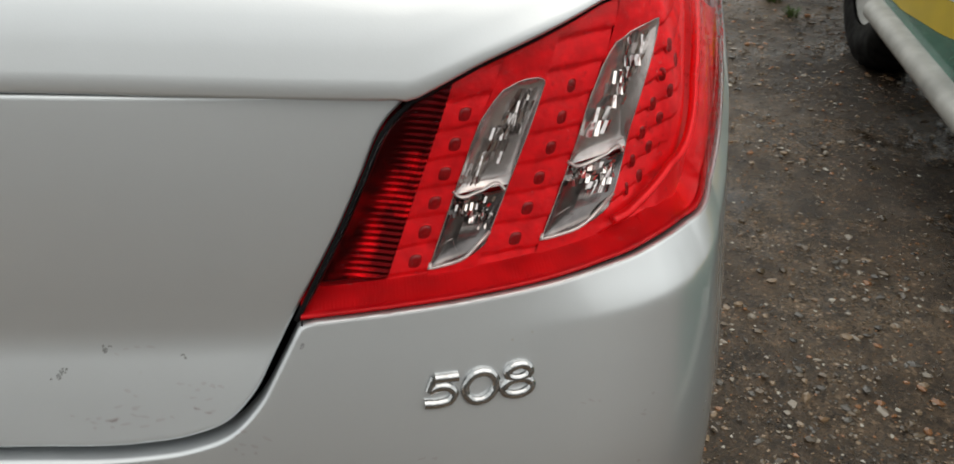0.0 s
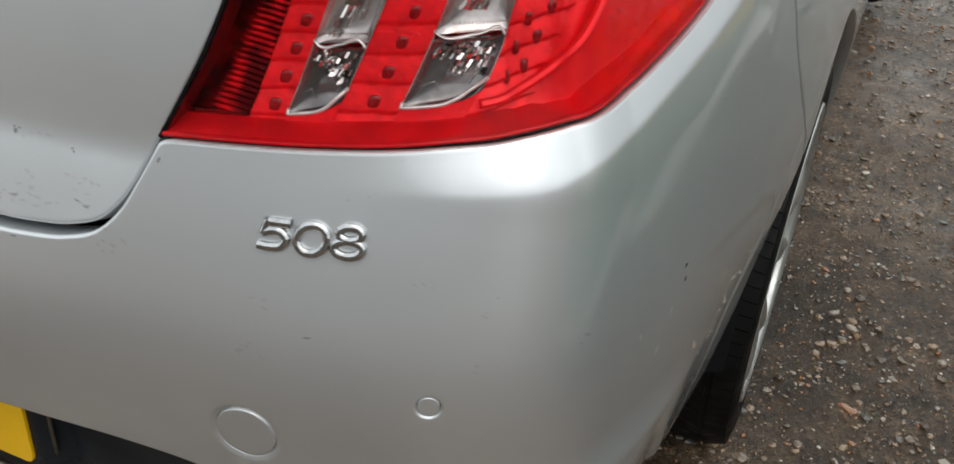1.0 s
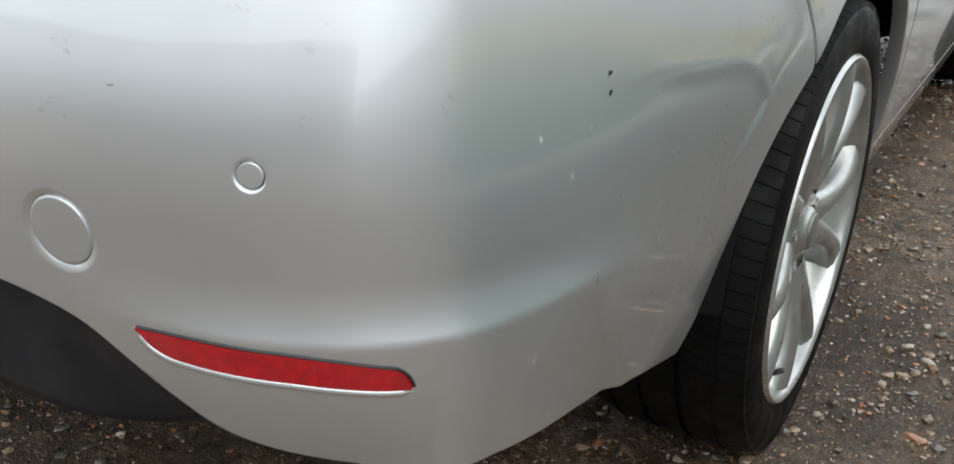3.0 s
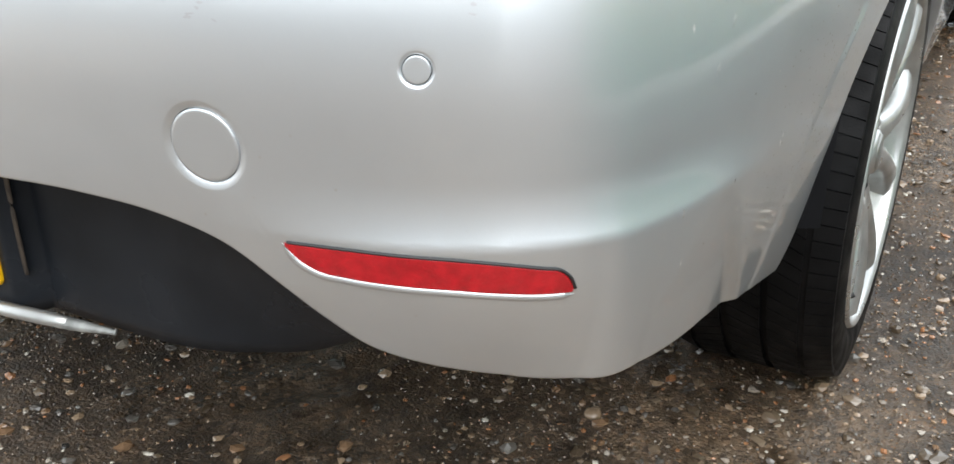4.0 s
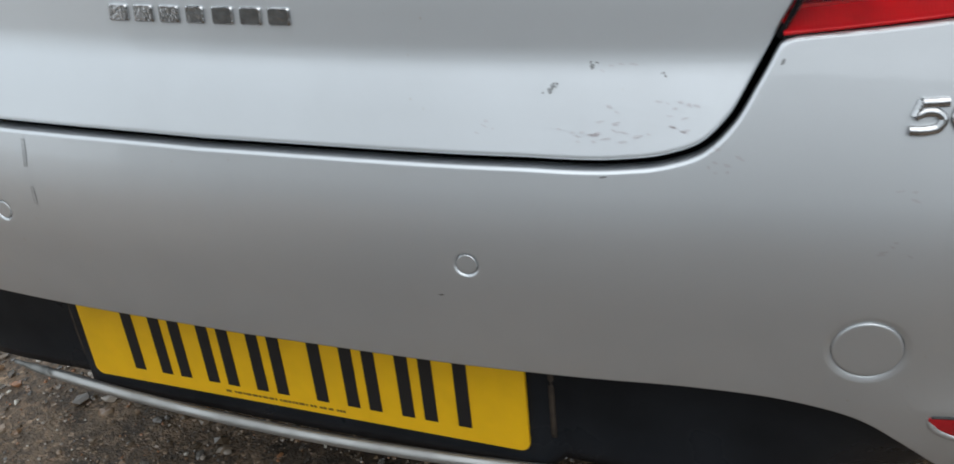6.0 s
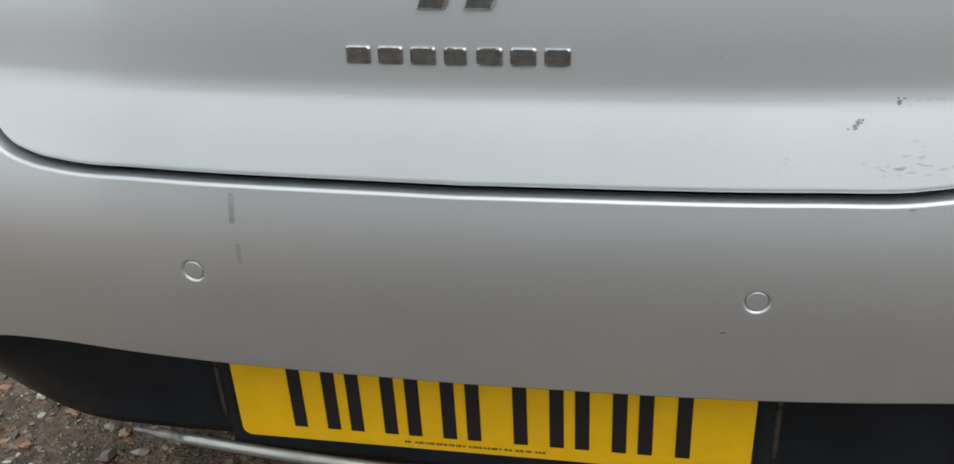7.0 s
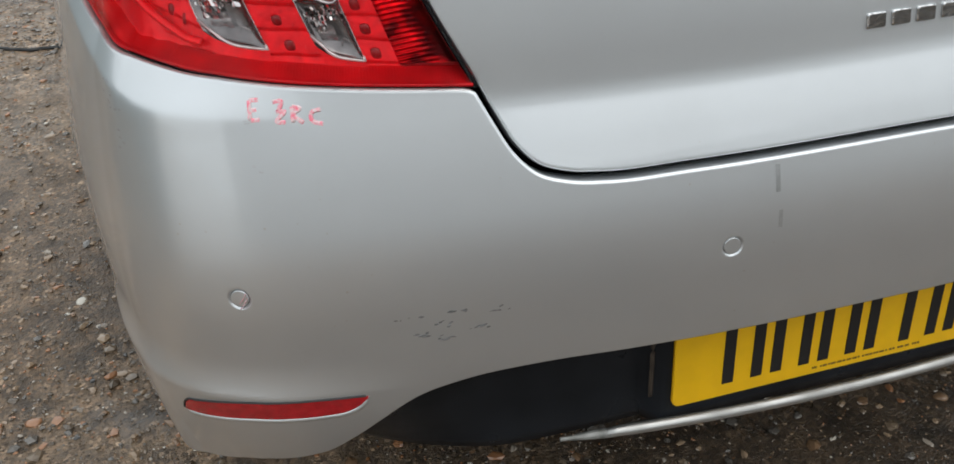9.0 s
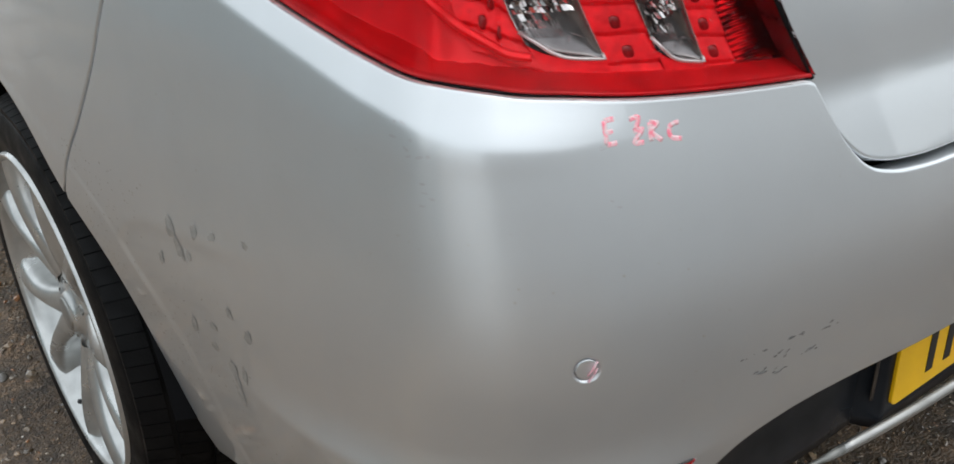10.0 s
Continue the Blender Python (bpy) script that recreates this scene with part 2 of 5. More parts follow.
def ground_material():
    """Wet trodden earth with fine gravel: brown and grey patches, damp gloss in the hollows."""
    m = bpy.data.materials.new("wet_gravel_earth")
    m.use_nodes = True
    n, l = m.node_tree.nodes, m.node_tree.links
    b = n["Principled BSDF"]
    place = n.new("ShaderNodeTexCoord")

    def tex(kind, scale, detail=None):
        t = n.new(kind)
        t.inputs["Scale"].default_value = scale
        if detail is not None:
            t.inputs["Detail"].default_value = detail
        l.new(place.outputs["Object"], t.inputs["Vector"])
        return t

    def ramp(src, stops):
        r = n.new("ShaderNodeValToRGB")
        e = r.color_ramp.elements
        e[0].position, e[0].color = stops[0][0], (*stops[0][1], 1)
        e[1].position, e[1].color = stops[-1][0], (*stops[-1][1], 1)
        for p, c in stops[1:-1]:
            e.new(p).color = (*c, 1)
        l.new(src, r.inputs[0])
        return r.outputs[0]

    broad, mid, grit, wet = tex("ShaderNodeTexNoise", 1.3, 8), tex("ShaderNodeTexNoise", 14, 8), tex("ShaderNodeTexVoronoi", 130), tex("ShaderNodeTexNoise", 2.6, 6)
    earth = ramp(broad.outputs["Fac"], [(0.3, (0.055, 0.040, 0.028)), (0.5, (0.135, 0.101, 0.072)), (0.7, (0.245, 0.190, 0.140))])
    patch = ramp(mid.outputs["Fac"], [(0.3, (0.35, 0.34, 0.33)), (0.55, (0.9, 0.88, 0.85)), (0.75, (1.3, 1.25, 1.2))])
    stone = ramp(grit.outputs["Color"], [(0.0, (0.35, 0.31, 0.28)), (0.5, (0.9, 0.86, 0.8)), (0.80, (1.25, 1.12, 1.0)), (0.95, (2.4, 2.3, 2.2))])

    def mul(a, c):
        x = n.new("ShaderNodeMix")
        x.data_type, x.blend_type = "RGBA", "MULTIPLY"
        x.inputs["Factor"].default_value = 1.0
        l.new(a, x.inputs["A"])
        l.new(c, x.inputs["B"])
        return x.outputs["Result"]

    pool = n.new("ShaderNodeMapRange")  # standing water in the lowest patches
    pool.inputs["From Min"].default_value, pool.inputs["From Max"].default_value = 0.61, 0.68
    l.new(wet.outputs["Fac"], pool.inputs["Value"])
    soak = n.new("ShaderNodeMix")
    soak.data_type, soak.blend_type = "RGBA", "MULTIPLY"
    soak.inputs["B"].default_value = (0.42, 0.40, 0.38, 1)
    l.new(pool.outputs["Result"], soak.inputs["Factor"])
    # ground colour multiplied by up to 1.85 west of the car
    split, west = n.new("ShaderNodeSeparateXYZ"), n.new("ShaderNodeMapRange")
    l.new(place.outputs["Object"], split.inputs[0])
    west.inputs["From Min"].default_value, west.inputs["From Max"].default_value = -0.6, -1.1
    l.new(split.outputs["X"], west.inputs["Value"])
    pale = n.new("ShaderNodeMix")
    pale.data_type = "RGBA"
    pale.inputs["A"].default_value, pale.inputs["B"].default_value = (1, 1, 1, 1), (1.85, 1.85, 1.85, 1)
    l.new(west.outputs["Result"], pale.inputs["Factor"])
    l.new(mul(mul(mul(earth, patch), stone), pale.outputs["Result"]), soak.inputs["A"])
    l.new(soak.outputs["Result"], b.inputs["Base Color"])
    b.inputs["Specular IOR Level"].default_value = 0.50
    rr = n.new("ShaderNodeMapRange")
    rr.inputs["From Min"].default_value, rr.inputs["From Max"].default_value = 0.38, 0.66
    rr.inputs["To Min"].default_value, rr.inputs["To Max"].default_value = 0.46, 0.12
    l.new(wet.outputs["Fac"], rr.inputs["Value"])
    l.new(rr.outputs["Result"], b.inputs["Roughness"])
    fine = tex("ShaderNodeTexNoise", 210, 6)
    add = n.new("ShaderNodeMath")
    add.operation = "ADD"
    l.new(mid.outputs["Fac"], add.inputs[0])
    l.new(fine.outputs["Fac"], add.inputs[1])
    k = n.new("ShaderNodeBump")
    k.inputs["Distance"].default_value = 0.008
    calm = n.new("ShaderNodeMapRange")
    calm.inputs["To Min"].default_value, calm.inputs["To Max"].default_value = 0.8, 0.12
    l.new(pool.outputs["Result"], calm.inputs["Value"])
    l.new(calm.outputs["Result"], k.inputs["Strength"])
    l.new(add.outputs[0], k.inputs["Height"])
    l.new(k.outputs["Normal"], b.inputs["Normal"])
    return m


def island_material(name, stops, rough=0.6):
    m = bpy.data.materials.new(name)
    m.use_nodes = True
    n, l = m.node_tree.nodes, m.node_tree.links
    g, r = n.new("ShaderNodeNewGeometry"), n.new("ShaderNodeValToRGB")
    e = r.color_ramp.elements
    e[0].position, e[0].color = stops[0][0], (*stops[0][1], 1)
    e[1].position, e[1].color = stops[-1][0], (*stops[-1][1], 1)
    for p, c in stops[1:-1]:
        e.new(p).color = (*c, 1)
    r.color_ramp.interpolation = "CONSTANT"
    l.new(g.outputs["Random Per Island"], r.inputs[0])
    l.new(r.outputs[0], n["Principled BSDF"].inputs["Base Color"])
    n["Principled BSDF"].inputs["Roughness"].default_value = rough
    n["Principled BSDF"].inputs["Specular IOR Level"].default_value = 0.85
    return m


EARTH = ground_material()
PEBBLE = island_material("wet_pebbles", [(0.0, (0.10, 0.072, 0.047)), (0.22, (0.19, 0.140, 0.095)), (0.40, (0.135, 0.120, 0.104)), (0.54, (0.32, 0.225, 0.145)),
                                         (0.70, (0.38, 0.325, 0.265)), (0.79, (0.36, 0.170, 0.080)), (0.89, (0.24, 0.145, 0.082)), (0.955, (0.62, 0.57, 0.49)), (0.985, (0.04, 0.036, 0.032))], 0.20)


# ---------------------------------------------------------------- mesh helpers
def mesh_of(name, verts, faces, mats, smooth=True, index=None):
    me = bpy.data.meshes.new(name)
    me.from_pydata([tuple(map(float, v)) for v in verts], [], [tuple(map(int, f)) for f in faces])
    for m in mats if isinstance(mats, (list, tuple)) else [mats]:
        me.materials.append(m)
    me.polygons.foreach_set("use_smooth", [smooth] * len(me.polygons))
    if index is not None:
        me.polygons.foreach_set("material_index", index)
    me.update()
    return me


def part(name, data, mat, parent, label="", smooth=True):
    """One mesh object under a thing or a part. data: (verts, faces), or a bmesh."""
    if isinstance(data, bmesh.types.BMesh):
        me = bpy.data.meshes.new(name)
        data.to_mesh(me)
        data.free()
        me.materials.append(mat)
        me.polygons.foreach_set("use_smooth", [smooth] * len(me.polygons))
    else:
        me = mesh_of(name, data[0], data[1], mat, smooth)
    while parent.parent and parent.parent.parent:  # thing, part, sub-part and no deeper
        parent = parent.parent
    ob = new(name, me)
    ob.parent = parent
    return tagged(ob, label) if label else ob


def empty(name, label, category, m=None, group=""):
    ob = new(name)
    ob.empty_display_size = 0.1
    if m is not None:
        ob.matrix_world = m
    return tagged(ob, label, category, group)


def sheet(grid, wrap=False, flip=False):
    """Vertices and quads of an array of points [n, m, 3]."""
    n, m = grid.shape[:2]
    v = grid.reshape(-1, 3)
    f = []
    for i in range(n if wrap else n - 1):
        for j in range(m - 1):
            a, b, c, d = i * m + j, ((i + 1) % n) * m + j, ((i + 1) % n) * m + j + 1, i * m + j + 1
            f.append((a, d, c, b) if flip else (a, b, c, d))
    return v, f


def joined(*pieces):
    vs, fs, k = [], [], 0
    for v, f in pieces:
        vs += [tuple(p) for p in v]
        fs += [tuple(i + k for i in q) for q in f]
        k += len(v)
    return vs, fs


def box(size, bevel=0.0, segments=2, at=(0, 0, 0)):
    bm = bmesh.new()
    bmesh.ops.create_cube(bm, size=1.0)
    bmesh.ops.scale(bm, vec=size, verts=bm.verts)
    if bevel:
        bmesh.ops.bevel(bm, geom=bm.edges[:], offset=bevel, segments=segments, affect="EDGES", profile=0.5)
    bmesh.ops.translate(bm, vec=at, verts=bm.verts)
    return bm


def tube(points, radius, sides=8, flat=1.0, ends=True, normals=None):
    """A swept tube along points; radius a number or one for each point."""
    p = np.array(points, float)
    r = np.broadcast_to(radius, len(p))
    d = np.gradient(p, axis=0)
    d /= np.linalg.norm(d, axis=1)[:, None] + 1e-12
    up = np.array([0, 0, 1.0]) if normals is None else np.array(normals, float)
    up = np.broadcast_to(up, p.shape)
    side = np.cross(d, up)
    bad = np.linalg.norm(side, axis=1) < 1e-4
    side[bad] = np.cross(d[bad], (1.0, 0.0, 0.0))
    side /= np.linalg.norm(side, axis=1)[:, None]
    top = np.cross(side, d)
    a = np.linspace(0, 2 * np.pi, sides, endpoint=False)
    ring = p[:, None] + r[:, None, None] * (np.cos(a)[None, :, None] * side[:, None] + flat * np.sin(a)[None, :, None] * top[:, None])
    ring = np.concatenate([ring, ring[:, :1]], 1)
    v, f = sheet(ring)
    v, f = list(v), list(f)
    if ends:
        m = sides + 1
        f.append(tuple(range(m - 1)))
        f.append(tuple((len(p) - 1) * m + k for k in range(m - 1))[::-1])
    return v, f


def lathe(profile, steps=72, axis="x"):
    """Turns (along, radius) pairs round the x axis."""
    p = np.array(profile, float)
    a = np.linspace(0, 2 * np.pi, steps, endpoint=False)
    g = np.stack([np.broadcast_to(p[:, 0], (steps, len(p))), np.cos(a)[:, None] * p[:, 1], np.sin(a)[:, None] * p[:, 1]], -1)
    return sheet(g, wrap=True)


def spline(points, n=24):
    """A smooth curve through points (chord-length Hermite)."""
    p = np.array(points, float)
    p = np.vstack([2 * p[0] - p[1], p, 2 * p[-1] - p[-2]])
    out = []
    t = np.linspace(0, 1, n, endpoint=False)[:, None]
    for i in range(1, len(p) - 2):
        a, b, c, d = p[i - 1:i + 3]
        l0, l1, l2 = (max(1e-6, np.linalg.norm(v)) for v in (b - a, c - b, d - c))
        m1 = ((b - a) / l0 * l1 + (c - b) / l1 * l0) / (l0 + l1) * l1
        m2 = ((c - b) / l1 * l2 + (d - c) / l2 * l1) / (l1 + l2) * l1
        out.append((2 * t**3 - 3 * t**2 + 1) * b + (t**3 - 2 * t**2 + t) * m1 + (3 * t**2 - 2 * t**3) * c + (t**3 - t**2) * m2)
    return np.vstack(out + [p[-2:-1]])


# ---------------------------------------------------------------- the car's skin as one smooth surface
# Plan of the widest waistline from the middle of the tail round the corner and along the side to the nose.
PLAN = spline([(0, -0.068), (0.24, -0.062), (0.45, -0.041), (0.60, -0.018), (0.70, 0.012), (0.754, 0.045), (0.787, 0.088), (0.8075, 0.145), (0.834, 0.250), (0.858, 0.40),
               (0.878, 0.60), (0.889, 0.80), (0.892, 1.0), (0.893, 1.4), (0.893, 2.2), (0.890, 3.0), (0.88, 3.7), (0.82, 4.2), (0.68, 4.50), (0.40, 4.66), (0, 4.70)], 40)
_d = np.gradient(PLAN, axis=0)
_d[0], _d[-1] = (1, 0), (-1, 0)
_d /= np.linalg.norm(_d, axis=1)[:, None]
OUT = np.stack([_d[:, 1], -_d[:, 0]], 1)
ALONG = np.r_[0, np.cumsum(np.linalg.norm(np.diff(PLAN, axis=0), axis=1))]
# How far the skin stands in from that plan at each height: tail bumper, boot lid, flanks.
TAIL = spline([(0.20, -0.12), (0.30, -0.073), (0.36, -0.050), (0.41, -0.0300), (0.45, -0.0175), (0.49, -0.0100), (0.55, -0.0030), (0.60, 0), (0.62, -0.0008), (0.64, -0.0030), (0.66, -0.0070), (0.68, -0.0122), (0.70, -0.0178),
               (0.72, -0.0236), (0.75, -0.0326), (0.775, -0.0402), (0.79, -0.0446), (0.82, -0.0525), (0.85, -0.0585), (0.92, -0.068), (1.0, -0.083), (1.1, -0.12)])
LID = spline([(0.60, 0.006), (0.685, -0.0210), (0.715, -0.0325), (0.730, -0.0383), (0.744, -0.0438), (0.756, -0.0484), (0.766, -0.0512), (0.776, -0.0530), (0.786, -0.0546), (0.80, -0.0567), (0.84, -0.0635), (0.88, -0.0710), (0.92, -0.0790), (0.96, -0.0875)])
FLANK = spline([(0.15, -0.10), (0.24, -0.052), (0.30, -0.032), (0.33, -0.0245), (0.36, -0.0185), (0.40, -0.0118), (0.45, -0.0050), (0.50, -0.0013), (0.61, 0), (0.70, -0.009), (0.76, -0.017), (0.80, -0.022), (0.85, -0.029), (0.90, -0.035), (0.98, -0.058), (1.05, -0.10)])
# the bumper's face near its corners: nearly upright up to the ledge
UPRIGHT = spline([(0.20, -0.12), (0.30, -0.073), (0.36, -0.050), (0.41, -0.0300), (0.45, -0.0175), (0.49, -0.0100), (0.55, -0.0030), (0.60, 0), (0.64, -0.0022), (0.68, -0.0080), (0.72, -0.0160),
                  (0.75, -0.0222), (0.78, -0.0290), (0.80, -0.0385), (0.82, -0.0480), (0.85, -0.0580), (0.92, -0.068), (1.0, -0.082), (1.1, -0.12)])
# height of the crease under which the bumper turns from its upper ledge to its upright face
LEDGE = np.array([(0.0, 0.766), (0.60, 0.768), (0.72, 0.772), (0.80, 0.780), (0.885, 0.802), (0.94, 0.821), (1.0, 0.839), (1.075, 0.862), (1.2, 0.90), (9.0, 0.90)])


# rear edge of the rear wheel arch
ARCH_REAR = np.array([(0.476, 0.306), (0.492, 0.345), (0.503, 0.400), (0.536, 0.469), (0.590, 0.541), (0.671, 0.594)])


# line along which the flange of the wheel arch meets the flank (height, length along the plan), and the crease that runs back from it
FLANGE = np.array([(0.33, 1.122), (0.359, 1.131), (0.43, 1.152), (0.487, 1.186), (0.528, 1.221), (0.577, 1.270), (0.60, 1.300), (0.635, 1.385), (0.669, 1.524), (0.70, 1.75)])
CREASE = np.array([(0.95, 0.653), (1.0, 0.646), (1.06, 0.638), (1.13, 0.632), (1.20, 0.624), (1.245, 0.606), (1.275, 0.575)])


def ease(a, b, x):
    t = np.clip((x - a) / (b - a), 0, 1)
    return t * t * (3 - 2 * t)


def skin(s, z, tail=TAIL, proud=0.0):
    """The point of the skin at the length s along the plan (minus: the other side) and the height z."""
    s, z = np.broadcast_arrays(np.asarray(s, float), np.asarray(z, float))
    k = np.abs(s)
    cx, cy, nx, ny = (np.interp(k, ALONG, v) for v in (PLAN[:, 0], PLAN[:, 1], OUT[:, 0], OUT[:, 1]))
    w = ease(0.15, 0.85, -ny)
    back = np.interp(z, tail[:, 0], tail[:, 1])
    if tail is TAIL:
        c = ease(0.62, 0.84, k)
        back = (1 - c) * back + c * np.interp(z, UPRIGHT[:, 0], UPRIGHT[:, 1])
    o = w * back + (1 - w) * np.interp(z, FLANK[:, 0], FLANK[:, 1])
    # the lower corner swells out below a crease above the reflectors
    corner = ease(0.52, 0.70, k) * (1 - ease(0.88, 1.12, k))
    over = z - np.interp(k, LEDGE[:, 0], LEDGE[:, 1])
    over = 0.5 * (over + np.sqrt(over**2 + 0.0015**2))
    o = o - ease(0.58, 0.86, k) * (1 - ease(1.1, 1.4, k)) * 0.28 * np.minimum(over, 0.034)
    # a wedge-shaped scoop low on the flank behind the flange of the wheel arch
    fore, aft = 0.21 + 0.64 * (0.49 - z), np.maximum(0.145, 0.21 - 0.8 * (0.49 - z))
    dip = 0.05 * np.clip(cy - aft, 0, None) * (1 - ease(0, 0.030, cy - fore)) * ease(0.49, 0.47, z)
    o = o - np.where((z < 0.49) & (k > 0.80) & (k < 1.4), dip, 0)
    # narrower towards the wheel arch
    o = o - 0.008 * ease(0.20, 0.46, cy) * (1 - ease(0.9, 1.2, cy)) * ease(0.60, 0.46, z)
    o = o + corner * 0.0098 * np.clip((0.534 - z) / 0.044, 0, 1) ** 2 + proud
    # raised flange round the wheel arch, and a shallow hollow under the crease behind it
    ahead = k - np.interp(z, FLANGE[:, 0], FLANGE[:, 1])
    lip = ease(-0.008, 0.006, ahead)
    under = np.interp(k, CREASE[:, 0], CREASE[:, 1]) - z
    hollow = ease(0.95, 1.10, k) * (0.0015 * ease(-0.003, 0.018, under) * (1 - ease(0.05, 0.19, under)) - 0.0005 * np.exp(-(under / 0.008) ** 2))
    o = o + np.where((k > 0.94) & (k < 1.9), 0.0007 * lip * (1 - ease(1.5, 1.75, k)) - hollow * (1 - lip), 0)
    return np.stack([(cx + nx * o) * np.where(s < 0, -1, 1), cy + ny * o, z + 0 * o], -1)


INSIDE = 0.0135  # how much deeper the lamp's inner parts sit


def skin_normal(s, z, tail=TAIL):
    e = 1e-3
    n = np.cross(skin(s + e, z, tail) - skin(s - e, z, tail), skin(s, z + e, tail) - skin(s, z - e, tail))
    return n / np.linalg.norm(n, axis=-1)[..., None]


def at_x(x, z, tail=TAIL):
    """The length along the plan at which the skin has this x at the height z, on the tail."""
    s = np.linspace(0, 1.15, 1200)
    return float(np.interp(x, skin(s, z, tail)[:, 0], s))


def at_y(y, z, tail=TAIL):
    s = np.linspace(0.75, ALONG[-1] - 0.9, 3000)
    return float(np.interp(y, skin(s, z, tail)[:, 1], s))


def tail_curve(points, n=24):
    return spline([(at_x(x, z), z) for x, z in points], n)


def flank_curve(points, n=24):
    return spline([(at_y(y, z), z) for y, z in points], n)


def edge_curve(tail_points, flank_points, n=20):
    """One curve from the tail (x, z) round the corner on to the flank (y, z)."""
    return spline([(at_x(x, z), z) for x, z in tail_points] + [(at_y(y, z), z) for y, z in flank_points], n)


def shifted(curve, by):
    """The curve moved sideways (to its left) by some metres."""
    d = np.gradient(curve, axis=0)
    d /= np.linalg.norm(d, axis=1)[:, None]
    return curve + by * np.stack([-d[:, 1], d[:, 0]], 1)


def height(curve):
    return lambda s: np.interp(np.abs(s), curve[:, 0], curve[:, 1])


def panel(s, low, high, rows=40, tail=TAIL, roll=0.003, deep=0.014, proud=0.0, both=(True, True)):
    """A panel of the skin between two edges, with rolled edges that turn in."""
    s = np.asarray(s, float)
    zl, zh = low(s), high(s)
    v = np.linspace(0, 1, rows)
    v = 0.5 * v + 0.5 * (v * v * (3 - 2 * v))
    z = zl[:, None] + (zh - zl)[:, None] * v
    g = skin(s[:, None] + 0 * z, z, tail, proud)
    strips = [g]
    for which, z0, sign in ((0, zl, -1), (1, zh, 1)):
        if not both[which]:
            continue
        edge, nrm = skin(s, z0, tail, proud), skin_normal(s, z0, tail)
        run = np.gradient(edge, axis=0)
        run /= np.linalg.norm(run, axis=1)[:, None] + 1e-12
        away = np.cross(nrm, run) * sign
        rim = []
        for a in (30, 60, 90):
            a = radians(a)
            rim.append(edge + away * roll * math.sin(a) - nrm * roll * (1 - math.cos(a)))
        rim.append(rim[-1] - nrm * deep)
        rim = np.stack(rim, 1)
        strips = [rim[:, ::-1]] + strips if which == 0 else strips + [rim]
    return sheet(np.concatenate(strips, 1))


def span(a, b, step=0.006):
    return np.linspace(a, b, max(2, int(abs(b - a) / step)))


def on_skin(outline, s0, z0, proud=0.0, tail=TAIL):
    """Maps flat points (right, up, out) on to the skin round (s0, z0)."""
    o = np.asarray(outline, float)
    p = skin(s0 + o[:, 0], z0 + o[:, 1], tail)
    return p + skin_normal(s0 + o[:, 0], z0 + o[:, 1], tail) * (o[:, 2:3] + proud)


# ---- edges that the panels share
LID_EDGE = tail_curve([(0.0, 0.6895), (0.15, 0.690), (0.28, 0.690), (0.36, 0.6905), (0.395, 0.695), (0.420, 0.704), (0.438, 0.722), (0.453, 0.750), (0.466, 0.778)])
LAMP_IN = tail_curve([(0.466, 0.778), (0.481, 0.809), (0.497, 0.843), (0.511, 0.877), (0.526, 0.912), (0.541, 0.928)])
LAMP_LOW = edge_curve([(0.466, 0.778), (0.55, 0.786), (0.61, 0.792), (0.67, 0.801), (0.715, 0.808)], [(0.15, 0.8265), (0.20, 0.842), (0.26, 0.861), (0.33, 0.889), (0.43, 0.935)])
LAMP_TOP = edge_curve([(0.541, 0.928), (0.575, 0.946), (0.61, 0.962), (0.66, 0.985), (0.70, 0.998)], [(0.18, 1.003), (0.24, 0.994), (0.32, 0.973), (0.43, 0.938)])
SEAM = flank_curve([(0.43, 0.935), (0.465, 0.880), (0.50, 0.822), (0.536, 0.757), (0.586, 0.686), (0.624, 0.641), (0.654, 0.593)])
ARCH = flank_curve([*ARCH_REAR, (0.76, 0.648), (0.92, 0.682), (1.06, 0.655), (1.175, 0.58), (1.245, 0.460), (1.270, 0.340), (1.275, 0.245)])
VALANCE_EDGE = tail_curve([(0.0, 0.500), (0.20, 0.500), (0.33, 0.499), (0.43, 0.498), (0.50, 0.490), (0.55, 0.474), (0.585, 0.448), (0.615, 0.421), (0.64, 0.402), (0.67, 0.391)])
S_TIP, S_SEAM = SEAM[0][0], SEAM[-1][0]
BUMPER_LOW = np.vstack([VALANCE_EDGE[:-4], [(at_x(0.71, 0.384), 0.384), (at_x(0.76, 0.380), 0.379)], [(at_y(y, z), z) for y, z in ((0.16, 0.374), (0.26, 0.351), (0.36, 0.328), (0.44, 0.311))]])
BUMPER_LOW = spline(BUMPER_LOW[::6], 10)
arch_rear = ARCH[: np.argmin(abs(ARCH[:, 0] - S_SEAM)) + 1]

# ---------------------------------------------------------------- car
car = empty("car", "silver saloon car, rain-wet and scuffed, parked on wet gravel", "car", pose(-0.0015, 0, 0.0013, 0, 0.135, 0))  # leans a little on the soft ground


def mirrored(data, k):
    v, f = data
    return (v, f) if k > 0 else (np.array(v) * (-1, 1, 1), [tuple(reversed(q)) for q in f])


